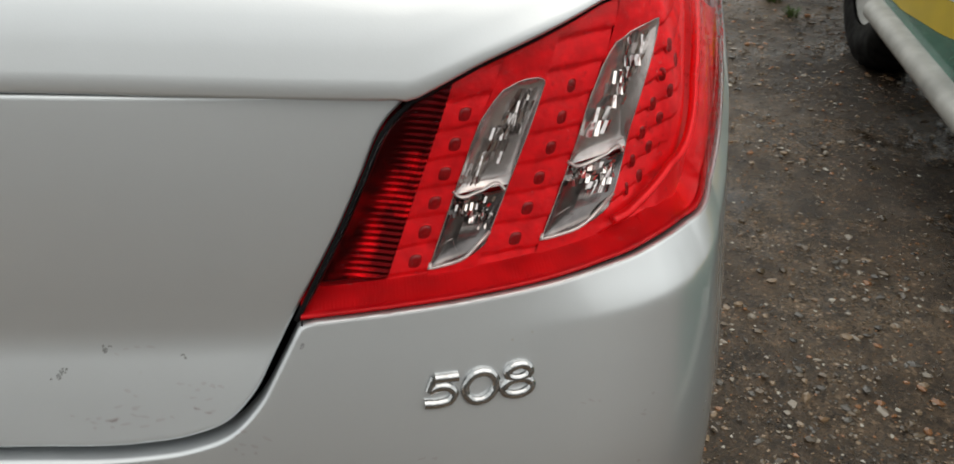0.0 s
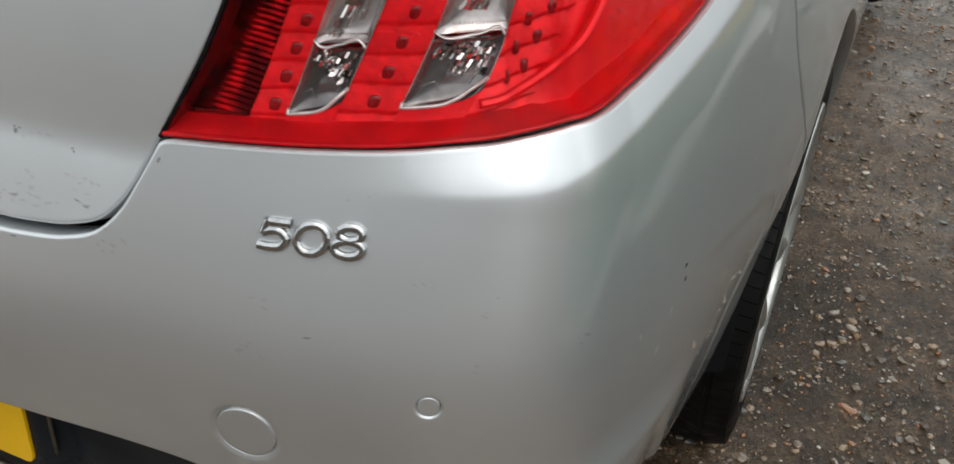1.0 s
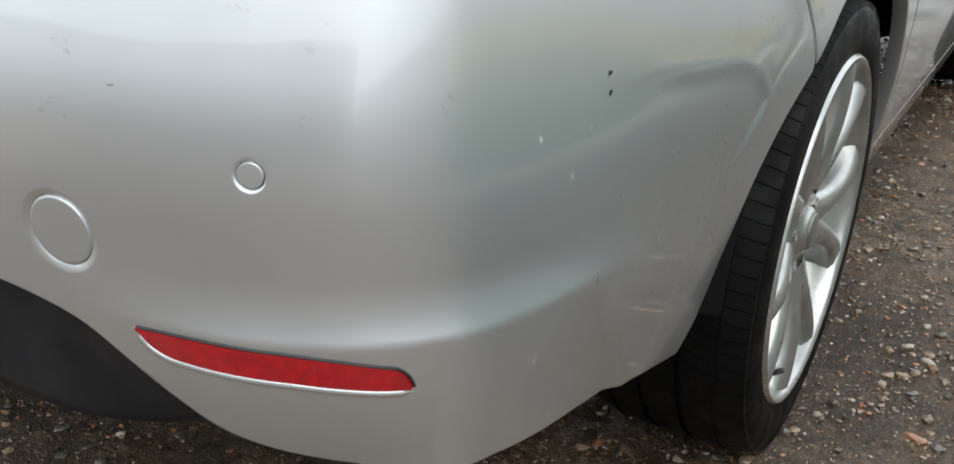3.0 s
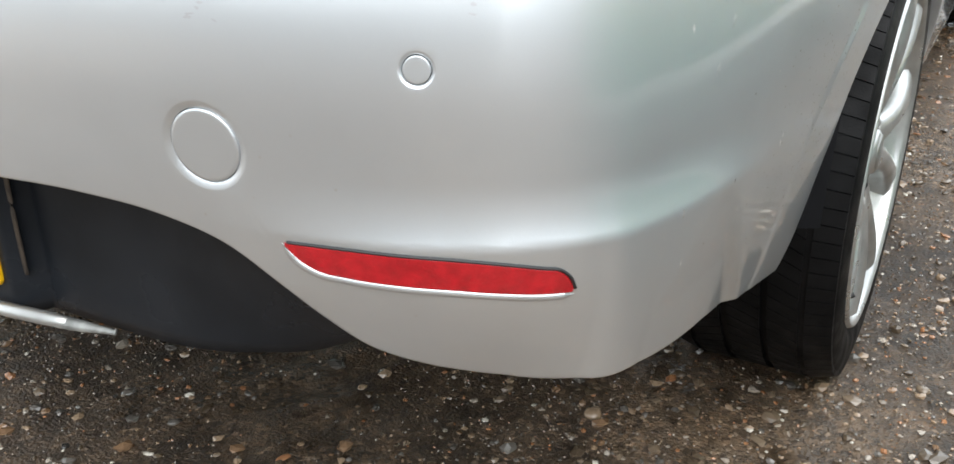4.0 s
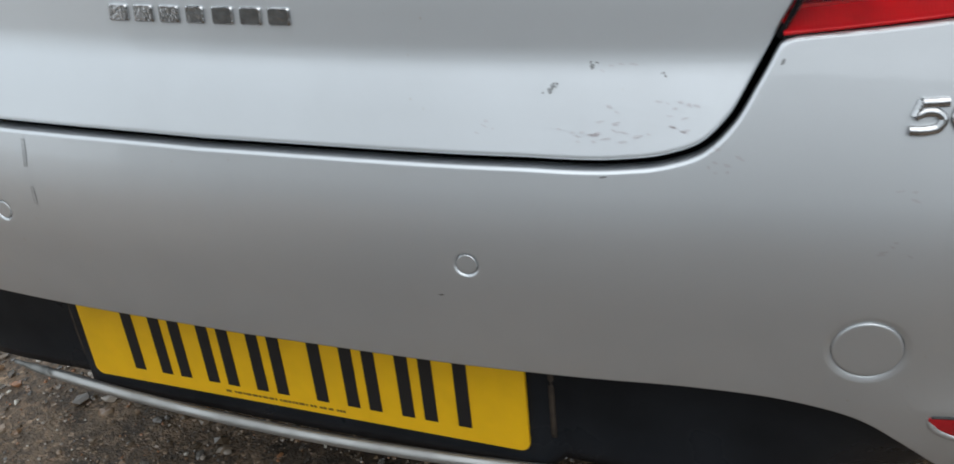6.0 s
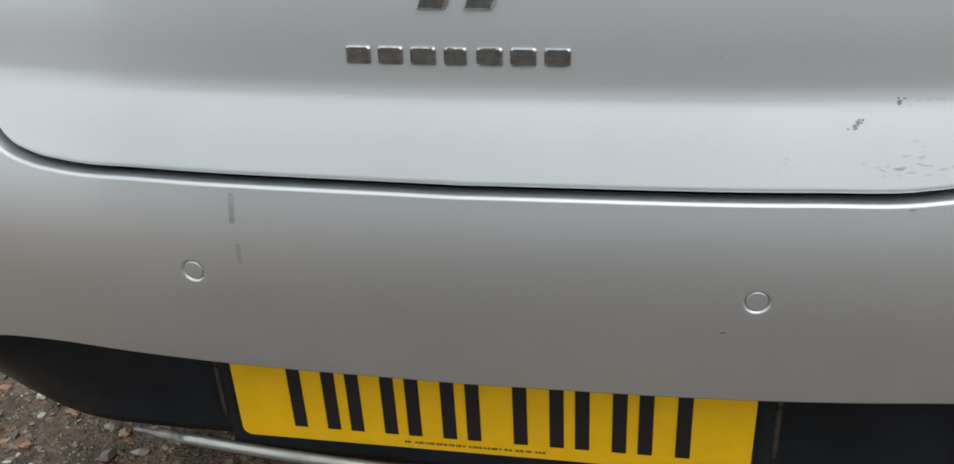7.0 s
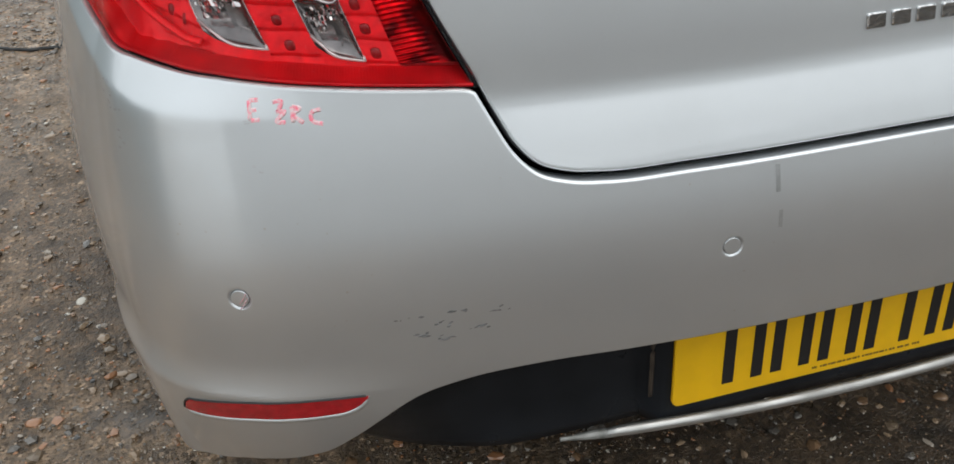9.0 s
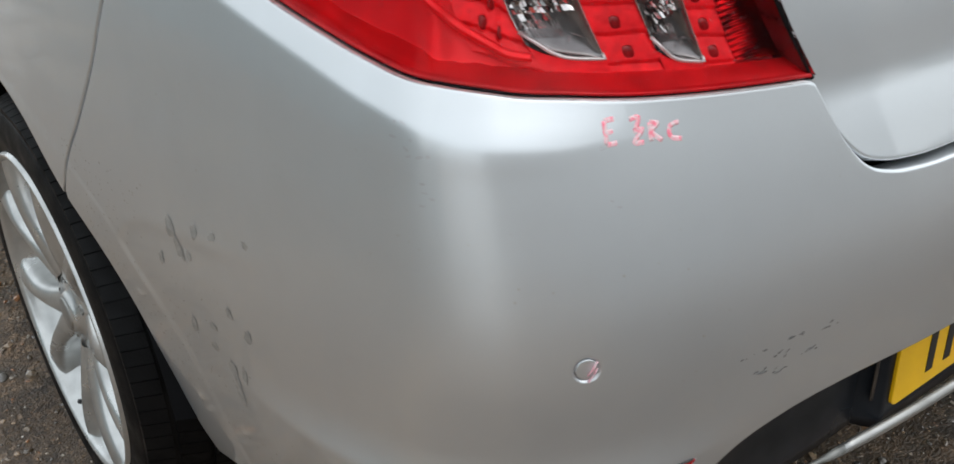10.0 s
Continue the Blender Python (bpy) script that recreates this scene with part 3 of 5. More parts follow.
# rear bumper cover, from wheel arch to wheel arch
top = np.vstack([shifted(LID_EDGE, -0.0050), shifted(LAMP_LOW, -0.0010)[3:], shifted(SEAM, -0.0048)[4:]])
top = top[np.argsort(top[:, 0])]
low = np.vstack([BUMPER_LOW, arch_rear])
low = low[np.argsort(low[:, 0])]
half = np.r_[span(0, 0.36, 0.006)[:-1], span(0.36, 0.62, 0.003)[:-1], span(0.62, S_SEAM - 0.004, 0.0035)]
s_all = np.r_[-half[:0:-1], half]
# round recesses: place along the skin, height, radius of the disc, width of the bevel round it
RECESSES = [(at_x(x, z) * k, z, r, w) for x, z, k, r, w in ((0.2415, 0.606, 1, 0.0088, 0.0027), (0.2405, 0.606, -1, 0.0088, 0.0027), (0.692, 0.6085, 1, 0.0088, 0.0027),
                                                        (0.698, 0.6088, -1, 0.0088, 0.0027), (0.5465, 0.5475, 1, 0.0260, 0.0055))]


def pierced(data, s_cols):
    """The panel with a block of its grid round each recess replaced by rings that run from the block's edge down the bevel."""
    v = np.array(data[0])
    cols = len(s_cols)
    m = len(v) // cols
    grid = v.reshape(cols, m, 3)
    dead = np.zeros((cols - 1, m - 1), bool)
    more_v, more_f = [], []
    count = len(v)
    for s0, z0, r, w in RECESSES:
        reach = r + w + 0.007
        c = int(np.argmin(abs(s_cols - s0)))
        ii = np.where(abs(s_cols - s0) < reach)[0]
        jj = np.where(abs(grid[c, :, 2] - z0) < reach)[0]
        i0, i1, j0, j1 = ii[0] - 1, ii[-1] + 1, jj[0] - 1, jj[-1] + 1
        dead[i0:i1, j0:j1] = True
        loop = [(i, j0) for i in range(i0, i1)] + [(i1, j) for j in range(j0, j1)] + [(i, j1) for i in range(i1, i0, -1)] + [(i0, j) for j in range(j1, j0, -1)]
        q = np.array([(s_cols[i] - s0, grid[i, j, 2] - z0) for i, j in loop])
        unit = q / np.linalg.norm(q, axis=1)[:, None]
        rims = [(0.65 * q + 0.35 * unit * (r + w), 0.0), (0.30 * q + 0.70 * unit * (r + w), 0.0)]
        rims += [(unit * a, h) for a, h in ((r + w + 0.0006, 0.0), (r + w, -0.0001), (r + w - 0.0006, -0.0003), (r + 0.0010, -0.0014), (r + 0.0006, -0.0018), (r + 0.0004, -0.005))]
        n = len(loop)
        before = [i * m + j for i, j in loop]
        for o, h in rims:
            more_v.append(on_skin(np.c_[o, np.full(n, h)], s0, z0))
            now = list(range(count, count + n))
            more_f += [(before[k], before[(k + 1) % n], now[(k + 1) % n], now[k]) for k in range(n)]
            before = now
            count += n
    faces = [(i * m + j, (i + 1) * m + j, (i + 1) * m + j + 1, i * m + j + 1) for i in range(cols - 1) for j in range(m - 1) if not dead[i, j]]
    return np.vstack([v] + more_v), faces + more_f


bumper = part("bumper", pierced(panel(s_all, height(low), height(top), 120, deep=0.030, roll=0.0028), s_all), PAINT, car, "silver painted rear bumper with chips and scuffs")


def lid_panel():
    edge = np.vstack([shifted(LID_EDGE, 0.0042), shifted(LAMP_IN, 0.0045)[3:]])
    h = np.r_[span(0, 0.34, 0.012)[:-1], span(0.34, edge[-1][0] - 0.002, 0.003)]
    s = np.r_[-h[:0:-1], h]
    return panel(s, height(edge), lambda q: 0 * q + 0.9285, 70, LID, roll=0.0022, deep=0.03)


lid = part("boot_lid", lid_panel(), PAINT, car, "silver boot lid with chips and grime by its lower corner")


def lid_cap():
    """The upper part of the boot lid: over the lamps and forward to the rear window."""
    edge = np.vstack([[(0, 0.932), (at_x(0.53, 0.932), 0.932)], shifted(LAMP_TOP, 0.003)])
    edge = edge[np.argsort(edge[:, 0])]
    h = span(0, at_y(0.20, 1.0), 0.008)
    s = np.r_[-h[:0:-1], h]
    zb = np.interp(abs(s), edge[:, 0], edge[:, 1])
    w = ease(0.30, 0.54, abs(s))[:, None]
    p0 = skin(s, zb, LID) * (1 - w) + skin(s, zb, TAIL) * w
    rows = [p0 + (0, 0.018, -0.001), p0 + (0, 0.005, -0.0012), p0 + (0, 0.0014, -0.0008), p0 + (0, 0.0003, 0.0004), p0 + (0, 0.0001, 0.0018)]
    full = 1.038
    for dy, t in ((0.0036, 0.12), (0.0088, 0.28), (0.0155, 0.46), (0.027, 0.66), (0.052, 0.82), (0.16, 0.90), (0.24, 0.96), (0.34, 0.99), (0.46, 1.0), (0.60, 1.0)):
        q = p0.copy()
        q[:, 1] += dy
        q[:, 0] *= 1 - 0.10 * dy
        q[:, 2] += np.maximum(full - zb, 0.02) * t
        rows.append(q)
    return sheet(np.stack(rows, 1))


part("boot_lid_cap", lid_cap(), PAINT, lid)


def quarter(k):
    edge_low = np.vstack([shifted(LAMP_TOP, 0.0035)[-70:], shifted(SEAM, 0.0035)[4:], ARCH[len(arch_rear):]])
    edge_low = edge_low[np.argsort(edge_low[:, 0])]
    s = span(at_y(0.20, 1.0), at_y(1.272, 0.3), 0.006)
    return mirrored(panel(s, height(edge_low), lambda q: 0 * q + 1.035, 46, roll=0.002, deep=0.02), k)


for k in (1, -1):
    part("quarter_panel", quarter(k), PAINT, car)
    sd = span(at_y(1.279, 0.6), at_y(2.15, 0.6), 0.02)
    part("rear_door", mirrored(panel(sd, lambda q: 0 * q + 0.335, lambda q: 0 * q + 1.0, 30, deep=0.02), k), PAINT, car)
    sd = span(at_y(2.157, 0.6), at_y(2.95, 0.6), 0.03)
    part("front_door", mirrored(panel(sd, lambda q: 0 * q + 0.335, lambda q: 0 * q + 0.99, 30, deep=0.02), k), PAINT, car)
    sd = span(at_y(1.279, 0.3), at_y(3.00, 0.3), 0.03)
    part("sill", mirrored(panel(sd, lambda q: 0 * q + 0.235, lambda q: 0 * q + 0.329, 12, deep=0.02), k), PAINT, car)
    front_arch = spline([(at_y(y, z), z) for y, z in ((2.955, 0.245), (3.07, 0.34), (3.13, 0.50), (3.27, 0.63), (3.45, 0.68), (3.63, 0.63), (3.77, 0.50), (3.82, 0.34), (3.84, 0.25))], 16)
    sd = span(at_y(2.957, 0.6), ALONG[-1] - 0.001, 0.02)
    part("front_wing", mirrored(panel(sd, lambda q: np.where(np.abs(q) < front_arch[-1][0], np.interp(np.abs(q), front_arch[:, 0], front_arch[:, 1]), 0.25), lambda q: np.interp(q, [sd[0], sd[-1]], [0.985, 0.74]), 26, deep=0.02), k), PAINT, car)


def cabin():
    """Deck, rear window, roof, windscreen and bonnet as one arched hull over the beltline."""
    mid = spline([(0.40, 1.040), (0.62, 1.065), (0.85, 1.20), (1.15, 1.36), (1.55, 1.44), (2.2, 1.455), (2.7, 1.40), (3.2, 1.16), (3.5, 1.02), (4.1, 0.94), (4.5, 0.84), (4.66, 0.75)], 10)
    belt = np.array([(0.3, 1.030), (1.0, 1.035), (2.1, 0.995), (3.2, 0.975), (4.2, 0.88), (4.7, 0.735)])
    rows = []
    a = np.linspace(0, math.pi, 41)
    for y, h in mid:
        w = abs(skin(at_y(min(y, 4.55), 0.95), 0.95)[0]) - 0.035
        if y > 4.3:
            w = np.interp(y, PLAN[-120:, 1], PLAN[-120:, 0]) - 0.06
        zb = np.interp(y, belt[:, 0], belt[:, 1])
        x = np.sign(np.cos(a)) * np.abs(np.cos(a)) ** 0.55 * w * (1 - 0.20 * np.sin(a) * min(1, max(0, h - zb) / 0.4))
        rows.append(np.stack([x, 0 * a + y, zb + (h - zb) * np.sin(a) ** 0.75], -1))
    v, f = sheet(np.array(rows))
    v = np.array(v)
    pick = []
    for q in f:
        c = v[list(q)].mean(0)
        pane = (0.68 < c[1] < 1.12 and abs(c[0]) < 0.56) or (2.75 < c[1] < 3.40 and abs(c[0]) < 0.66) or (1.0 < c[1] < 3.1 and 1.02 < c[2] < 1.33 and abs(c[0]) > 0.5)
        pick.append(1 if pane else 0)
    return v, f, pick


cv, cf, ci = cabin()
hull = new("roof_and_cabin", mesh_of("roof_and_cabin", cv, cf, [PAINT, GLASS], True, ci))
hull.parent = car


def inner_shell():
    """Dark structure behind the panels, which closes the gaps, and the floor pan."""
    s = np.r_[-span(0, ALONG[-1], 0.04)[:0:-1], span(0, ALONG[-1], 0.04)]
    rows = []
    crown = np.interp(np.interp(np.abs(s), ALONG, PLAN[:, 1]), [3.0, 3.6, 4.2, 4.7], [0.95, 0.84, 0.74, 0.60])  # stays under the bonnet
    for t in np.linspace(0, 1, 12):
        rows.append(skin(s, 0.50 + (crown - 0.50) * t, TAIL, -0.075))
    v1 = sheet(np.stack(rows, 1))
    y = np.linspace(0.44, 4.5, 60)
    x = np.linspace(-0.64, 0.64, 12)
    g = np.stack(np.meshgrid(y, x, indexing="ij"), -1)
    pan = np.stack([g[..., 1], g[..., 0], 0.235 + 0.015 * np.sin(g[..., 0] * 9) * np.cos(g[..., 1] * 5)], -1)
    # dark tray added under the boot, from bumper's foot to pan, to deepen shade
    y = np.linspace(0.075, 0.46, 12)
    g = np.stack(np.meshgrid(y, np.linspace(-0.57, 0.57, 14), indexing="ij"), -1)
    tray = np.stack([g[..., 1], g[..., 0], 0.345 - 0.24 * (g[..., 0] - 0.075) + 0.02 * np.abs(g[..., 1])], -1)
    return joined(v1, sheet(pan), sheet(tray))


part("inner_structure", inner_shell(), DARK, car)


def wheel_well(k, yc):
    a = np.linspace(radians(-28), radians(176), 46)
    prof = [(0.862, 0.372), (0.84, 0.385), (0.66, 0.385), (0.62, 0.34), (0.62, 0.05)]
    rows = [[(x * k, yc + r * math.cos(q), 0.325 + r * 0.92 * math.sin(q)) for x, r in prof] for q in a]
    return sheet(np.array(rows))


for k in (1, -1):
    for yc in (0.875, 3.45):
        part("wheel_arch_liner", wheel_well(k, yc), DARK, car)


def valance():
    """Black lower panel: flush at its outer ends, stepped in behind the number plate, curled under at its foot."""
    xs = np.r_[np.linspace(-0.66, -0.287, 62), np.linspace(-0.274, 0.274, 50), np.linspace(0.287, 0.66, 62)]
    foot = spline([(0.0, 0.335), (0.25, 0.337), (0.36, 0.336), (0.42, 0.338), (0.50, 0.343), (0.56, 0.353), (0.60, 0.372), (0.63, 0.392), (0.66, 0.405)])
    rows = []
    for x in xs:
        k = abs(x)
        zt = 0.53 if k < 0.45 else float(np.interp(at_x(k, 0.47), VALANCE_EDGE[:, 0], VALANCE_EDGE[:, 1])) + 0.03
        zf = float(np.interp(k, foot[:, 0], foot[:, 1]))
        col = []
        for v in np.linspace(0, 1, 16):
            z = zf + (zt - zf) * v
            s = at_x(k, max(z, 0.36)) if k < 0.7 else 0
            w = 1 - float(ease(0.42, 0.62, k))
            y = w * 0.024 + (1 - w) * (skin(s, z)[1] + 0.012)
            if k < 0.28:
                y = 0.0045
            else:
                lean = (0.004 + 0.026 * (1 - w)) * (1 - v) ** 1.5
                y += lean
            col.append((x, y, z))
        y0 = col[0][1]
        curl = [(x, y0 + 0.07, zf + 0.010), (x, y0 + 0.025, zf - 0.003), (x, y0 + 0.006, zf - 0.002)]
        rows.append(curl + col)
    return sheet(np.array(rows))


part("valance", valance(), BLACK, car, "black plastic lower panel, dusty and scuffed")


def trim_run(xa, xb, radius, drop):
    x = np.linspace(xa, xb, 50)
    p = np.stack([x, -0.010 + 0.10 * x**2, 0.337 + 0.09 * x**2 - drop], 1)
    return tube(p, radius(x), 10, flat=0.55, normals=(0, -0.75, 0.66))


trim = part("valance_trim", trim_run(-0.338, 0.338, lambda x: 0.0064 * (1 - 0.25 * ease(0.316, 0.338, np.abs(x))), 0), SATIN, car, "satin silver trim strip under the plate")
for k in (1, -1):
    part("trim_end", trim_run(0.325 * k, 0.392 * k, lambda x: 0.0056 * (1 - 0.55 * ease(0.340, 0.392, np.abs(x))), 0.0008), TRIM_END, trim, "dull scuffed end of the trim")
    streak = spline([(0.2815, 0.012, 0.375), (0.2815, 0.011, 0.42), (0.2815, 0.011, 0.485)], 8)
    part("dirt_streak", tube(streak * (k, 1, 1), 0.0030, 6, 0.5), DIRT, bumper)


# number plate
def plate_outline(w, h, r, n=6):
    pts = []
    for cx, cz, a0 in ((w / 2 - r, h / 2 - r, 0), (-w / 2 + r, h / 2 - r, 90), (-w / 2 + r, -h / 2 + r, 180), (w / 2 - r, -h / 2 + r, 270)):
        pts += [(cx + r * math.cos(radians(a0 + 90 * i / n)), cz + r * math.sin(radians(a0 + 90 * i / n))) for i in range(n + 1)]
    return pts


def slab(outline, y0, y1, bevel=0.0):
    """A plate standing in the x-z plane, its face at y0, its back at y1."""
    n = len(outline)
    c = np.mean(outline, 0)
    o = np.array(outline)
    inner = c + (o - c) * (1 - bevel / np.maximum(np.abs(o - c).max(0), 1e-6)) if bevel else o
    v = [(x, y0, z) for x, z in inner] + [(x, y0 + bevel, z) for x, z in o] + [(x, y1, z) for x, z in o]
    f = [tuple(range(n))] + [tuple(range(2 * n, 3 * n))[::-1]]
    for b in (0, n):
        f += [(b + i, b + n + i, b + n + (i + 1) % n, b + (i + 1) % n) for i in range(n)]
    return v, f


PLATE_Z = 0.3608 + 0.0555
plate = part("number_plate", [np.array(slab(plate_outline(0.520, 0.111, 0.010), 0.0, 0.004, 0.0008)[0]) + (0, 0, PLATE_Z), slab(plate_outline(0.520, 0.111, 0.010), 0.0, 0.004, 0.0008)[1]],
             YELLOW, car, "yellow number plate with black bars", smooth=False)
xc = -0.200
for i in range(7):
    if i == 4:
        xc += 0.022
    for off in ((0.007,) if i == 3 else (0.007, 0.043)):
        part("character_bar", box((0.0140, 0.0006, 0.079), at=(xc + off, -0.0004, PLATE_Z + 0.002)), INK, plate, smooth=False)
    xc += (0.014 if i == 3 else 0.050) + 0.011
random.seed(4)
xb = -0.082
while xb < 0.060:
    w = random.uniform(0.0016, 0.004)
    part("small_print_bar", box((w, 0.0005, 0.0026), at=(xb, -0.0003, PLATE_Z - 0.0465)), PRINT, plate, smooth=False)
    xb += w + random.choice((0.0012, 0.0012, 0.0012, 0.004))


# parking sensors and towing-eye cover: discs at the bottom of round bevelled recesses
def rings_on_skin(s0, z0, rings, closed):
    a = np.linspace(0, 2 * np.pi, 48, endpoint=False)
    rows = [on_skin(np.stack([np.cos(a) * r, np.sin(a) * r, 0 * a + h], 1), s0, z0) for r, h in rings]
    v, f = sheet(np.stack(rows, 1), wrap=True)
    v, f = list(v), list(f)
    if closed:
        f.append(tuple(i * len(rings) for i in range(48))[::-1])
    return v, f


for s0, z0, r, w in RECESSES:
    tow = r > 0.02
    disc = part("towing_eye_cover" if tow else "parking_sensor", rings_on_skin(s0, z0, [(0.02 * r, -0.0009), (0.5 * r, -0.0009), (0.9 * r, -0.0007), (0.97 * r, -0.0008), (r, -0.0016), (r, -0.005)], True), PAINT, car)
    part("gap", rings_on_skin(s0, z0, [(r - 0.001, -0.0042), (r + 0.001, -0.0042)], False), SEALER, disc)


# red reflectors in the lower corners
def reflector(k):
    up = spline([(0.601, 0.4825), (0.625, 0.4830), (0.650, 0.4838), (0.683, 0.4835), (0.714, 0.4820), (0.744, 0.4790), (0.780, 0.4725), (0.790, 0.4700), (0.797, 0.4640), (0.802, 0.4545)])
    dn = spline([(0.601, 0.4815), (0.612, 0.4710), (0.625, 0.4650), (0.645, 0.4630), (0.683, 0.4618), (0.718, 0.4600), (0.746, 0.4575), (0.790, 0.4535), (0.802, 0.4528)])
    if k < 0:
        up, dn = up + (0, 0.0015), dn + (0, 0.0018)
    s = span(up[0][0], up[-1][0], 0.003)
    return mirrored(panel(s, height(dn), height(up), 12, roll=0.0012, deep=0.006, proud=0.0010), k)


def reflector_gap(k):
    """The dark joint along the reflector's upper edge and its outer end."""
    c = spline([(0.603, 0.4843), (0.625, 0.4850), (0.650, 0.4857), (0.683, 0.4854), (0.714, 0.4840), (0.744, 0.4810), (0.780, 0.4745), (0.791, 0.4718), (0.799, 0.4650), (0.804, 0.4550)], 10)
    c = c + (0, 0.0015) if k < 0 else c
    return mirrored(tube(skin(c[:, 0], c[:, 1], TAIL, 0.0002), 0.0013, 6), k)


def reflector_rim(k):
    dn = spline([(0.599, 0.4830), (0.609, 0.4690), (0.622, 0.4622), (0.645, 0.4600), (0.683, 0.4587), (0.718, 0.4569), (0.746, 0.4544), (0.790, 0.4503), (0.804, 0.4498)])
    dn = dn + (0, 0.0018) if k < 0 else dn
    p = skin(dn[:, 0], dn[:, 1])
    return mirrored(tube(p, 0.0031 * np.clip(np.minimum(np.arange(len(p)), np.arange(len(p))[::-1]) / 14, 0.15, 1), 8, 0.6, normals=skin_normal(dn[:, 0], dn[:, 1])), k)


for k in (1, -1):
    ob = part("reflector", reflector(k), REFLEX, car, "long red rear reflector")
    part("reflector_rim", reflector_rim(k), PAINT, ob)
    part("joint", reflector_gap(k), SEALER, ob)


# ---------------------------------------------------------------- tail lamps
def lamp_cover(k):
    lowf, highf = height(LAMP_LOW), height(np.vstack([LAMP_IN, LAMP_TOP[2:]]))
    s = span(LAMP_LOW[0][0] + 0.003, S_TIP - 0.006, 0.004)
    return mirrored(panel(s, lambda q: np.minimum(lowf(q) + 0.0010, highf(q) - 0.0025), lambda q: highf(q) - 0.002, 24, roll=0.0014, deep=0.010, proud=0.001), k)


def lamp_back(k):
    lowf, highf = height(LAMP_LOW), height(np.vstack([LAMP_IN, LAMP_TOP[2:]]))
    s = span(LAMP_LOW[0][0] + 0.003, S_TIP - 0.006, 0.006)
    return mirrored(panel(s, lambda q: np.minimum(lowf(q) + 0.002, highf(q) - 0.0025), lambda q: highf(q) - 0.002, 24, roll=0.001, deep=0.01, proud=-0.034), k)


def line(x0, z0, x1, z1):
    s0, s1 = at_x(x0, z0), at_x(x1, z1)
    return lambda z: s0 + (s1 - s0) * (z - z0) / (z1 - z0)


LOW_AT, HIGH_AT = height(LAMP_LOW), height(np.vstack([LAMP_IN, LAMP_TOP[2:]]))


def filled(left, right, z_pad_low, z_pad_high, depth, cols=14, rows=30, wave=None, low=None, high=None):
    """A sheet inside the lamp between two slanted lines, from the lamp's lower edge to its upper edge."""
    g = []
    for u in np.linspace(0, 1, cols):
        zb = zt = 0.86
        for _ in range(12):
            zb = LOW_AT(left(zb) * (1 - u) + right(zb) * u) + z_pad_low if low is None else low(u)
            zt = HIGH_AT(left(zt) * (1 - u) + right(zt) * u) - z_pad_high if high is None else high(u)
        zt = max(zt, zb + 0.001)
        col = []
        for v in np.linspace(0, 1, rows):
            z = zb + (zt - zb) * v
            s = left(z) * (1 - u) + right(z) * u
            d = depth + INSIDE + (wave(u, z) if wave else 0)
            col.append(skin(s, z, TAIL, -d))
        g.append(col)
    return sheet(np.array(g))


W1L, W1R = (lambda z: 0.5682 + 0.385 * (z - 0.8026)), (lambda z: 0.6130 + 0.394 * (z - 0.8195))
W2L, W2R = line(0.640, 0.8225, 0.681, 0.950), (lambda z: 0.7300 + 0.760 * (z - 0.8327))
EDGE_IN = lambda z: np.interp(z, LAMP_IN[:, 1], LAMP_IN[:, 0]) + 0.004
MIDL = lambda z: 0.5400 + 0.370 * (z - 0.8064)
DR = lambda z: W2R(z) + 0.074
OUTER = lambda z: 0 * z + S_TIP - 0.008
low_band = 0.0095


# how far each chamber's top edge dips below its highest point, from its inner to its outer side
CUT_1, CUT_2 = ([0, 0.15, 0.5, 0.9, 1], [0.026, 0.0080, 0.0005, 0, 0.003]), ([0, 0.06, 0.5, 1], [0.028, 0.0130, 0.0060, 0])


def foot_rise(u):
    """A chamber's lower edge climbs outwards and turns up at its outer corner."""
    return 0.0065 * u + 0.0085 * u**6


def window_pocket(L, R, zb, zt, split, k, upper, cut):
    """The smooth dished back of a clear chamber, above or below its dividing bar."""
    lo, hi = (split + 0.0015, zt) if upper else (zb, split - 0.0015)
    g = []
    nu, nv = 15, 24
    for i in range(nu):
        u = i / (nu - 1)
        col = []
        for j in range(nv):
            v = j / (nv - 1)
            top_u = hi - (float(np.interp(u, *cut)) if upper else 0.0) + 0.0050 * u * (not upper)
            bot_u = lo + (0.0050 * u if upper else foot_rise(u))
            z = bot_u + (top_u - bot_u) * v
            dish = 0.0055 + 0.006 * (4 * u * (1 - u)) ** 0.5 * (4 * v * (1 - v)) ** 0.35
            col.append(skin(L(z) * (1 - u) + R(z) * u, z, TAIL, -INSIDE - dish))
        g.append(col)
    return mirrored(sheet(np.array(g)), k)


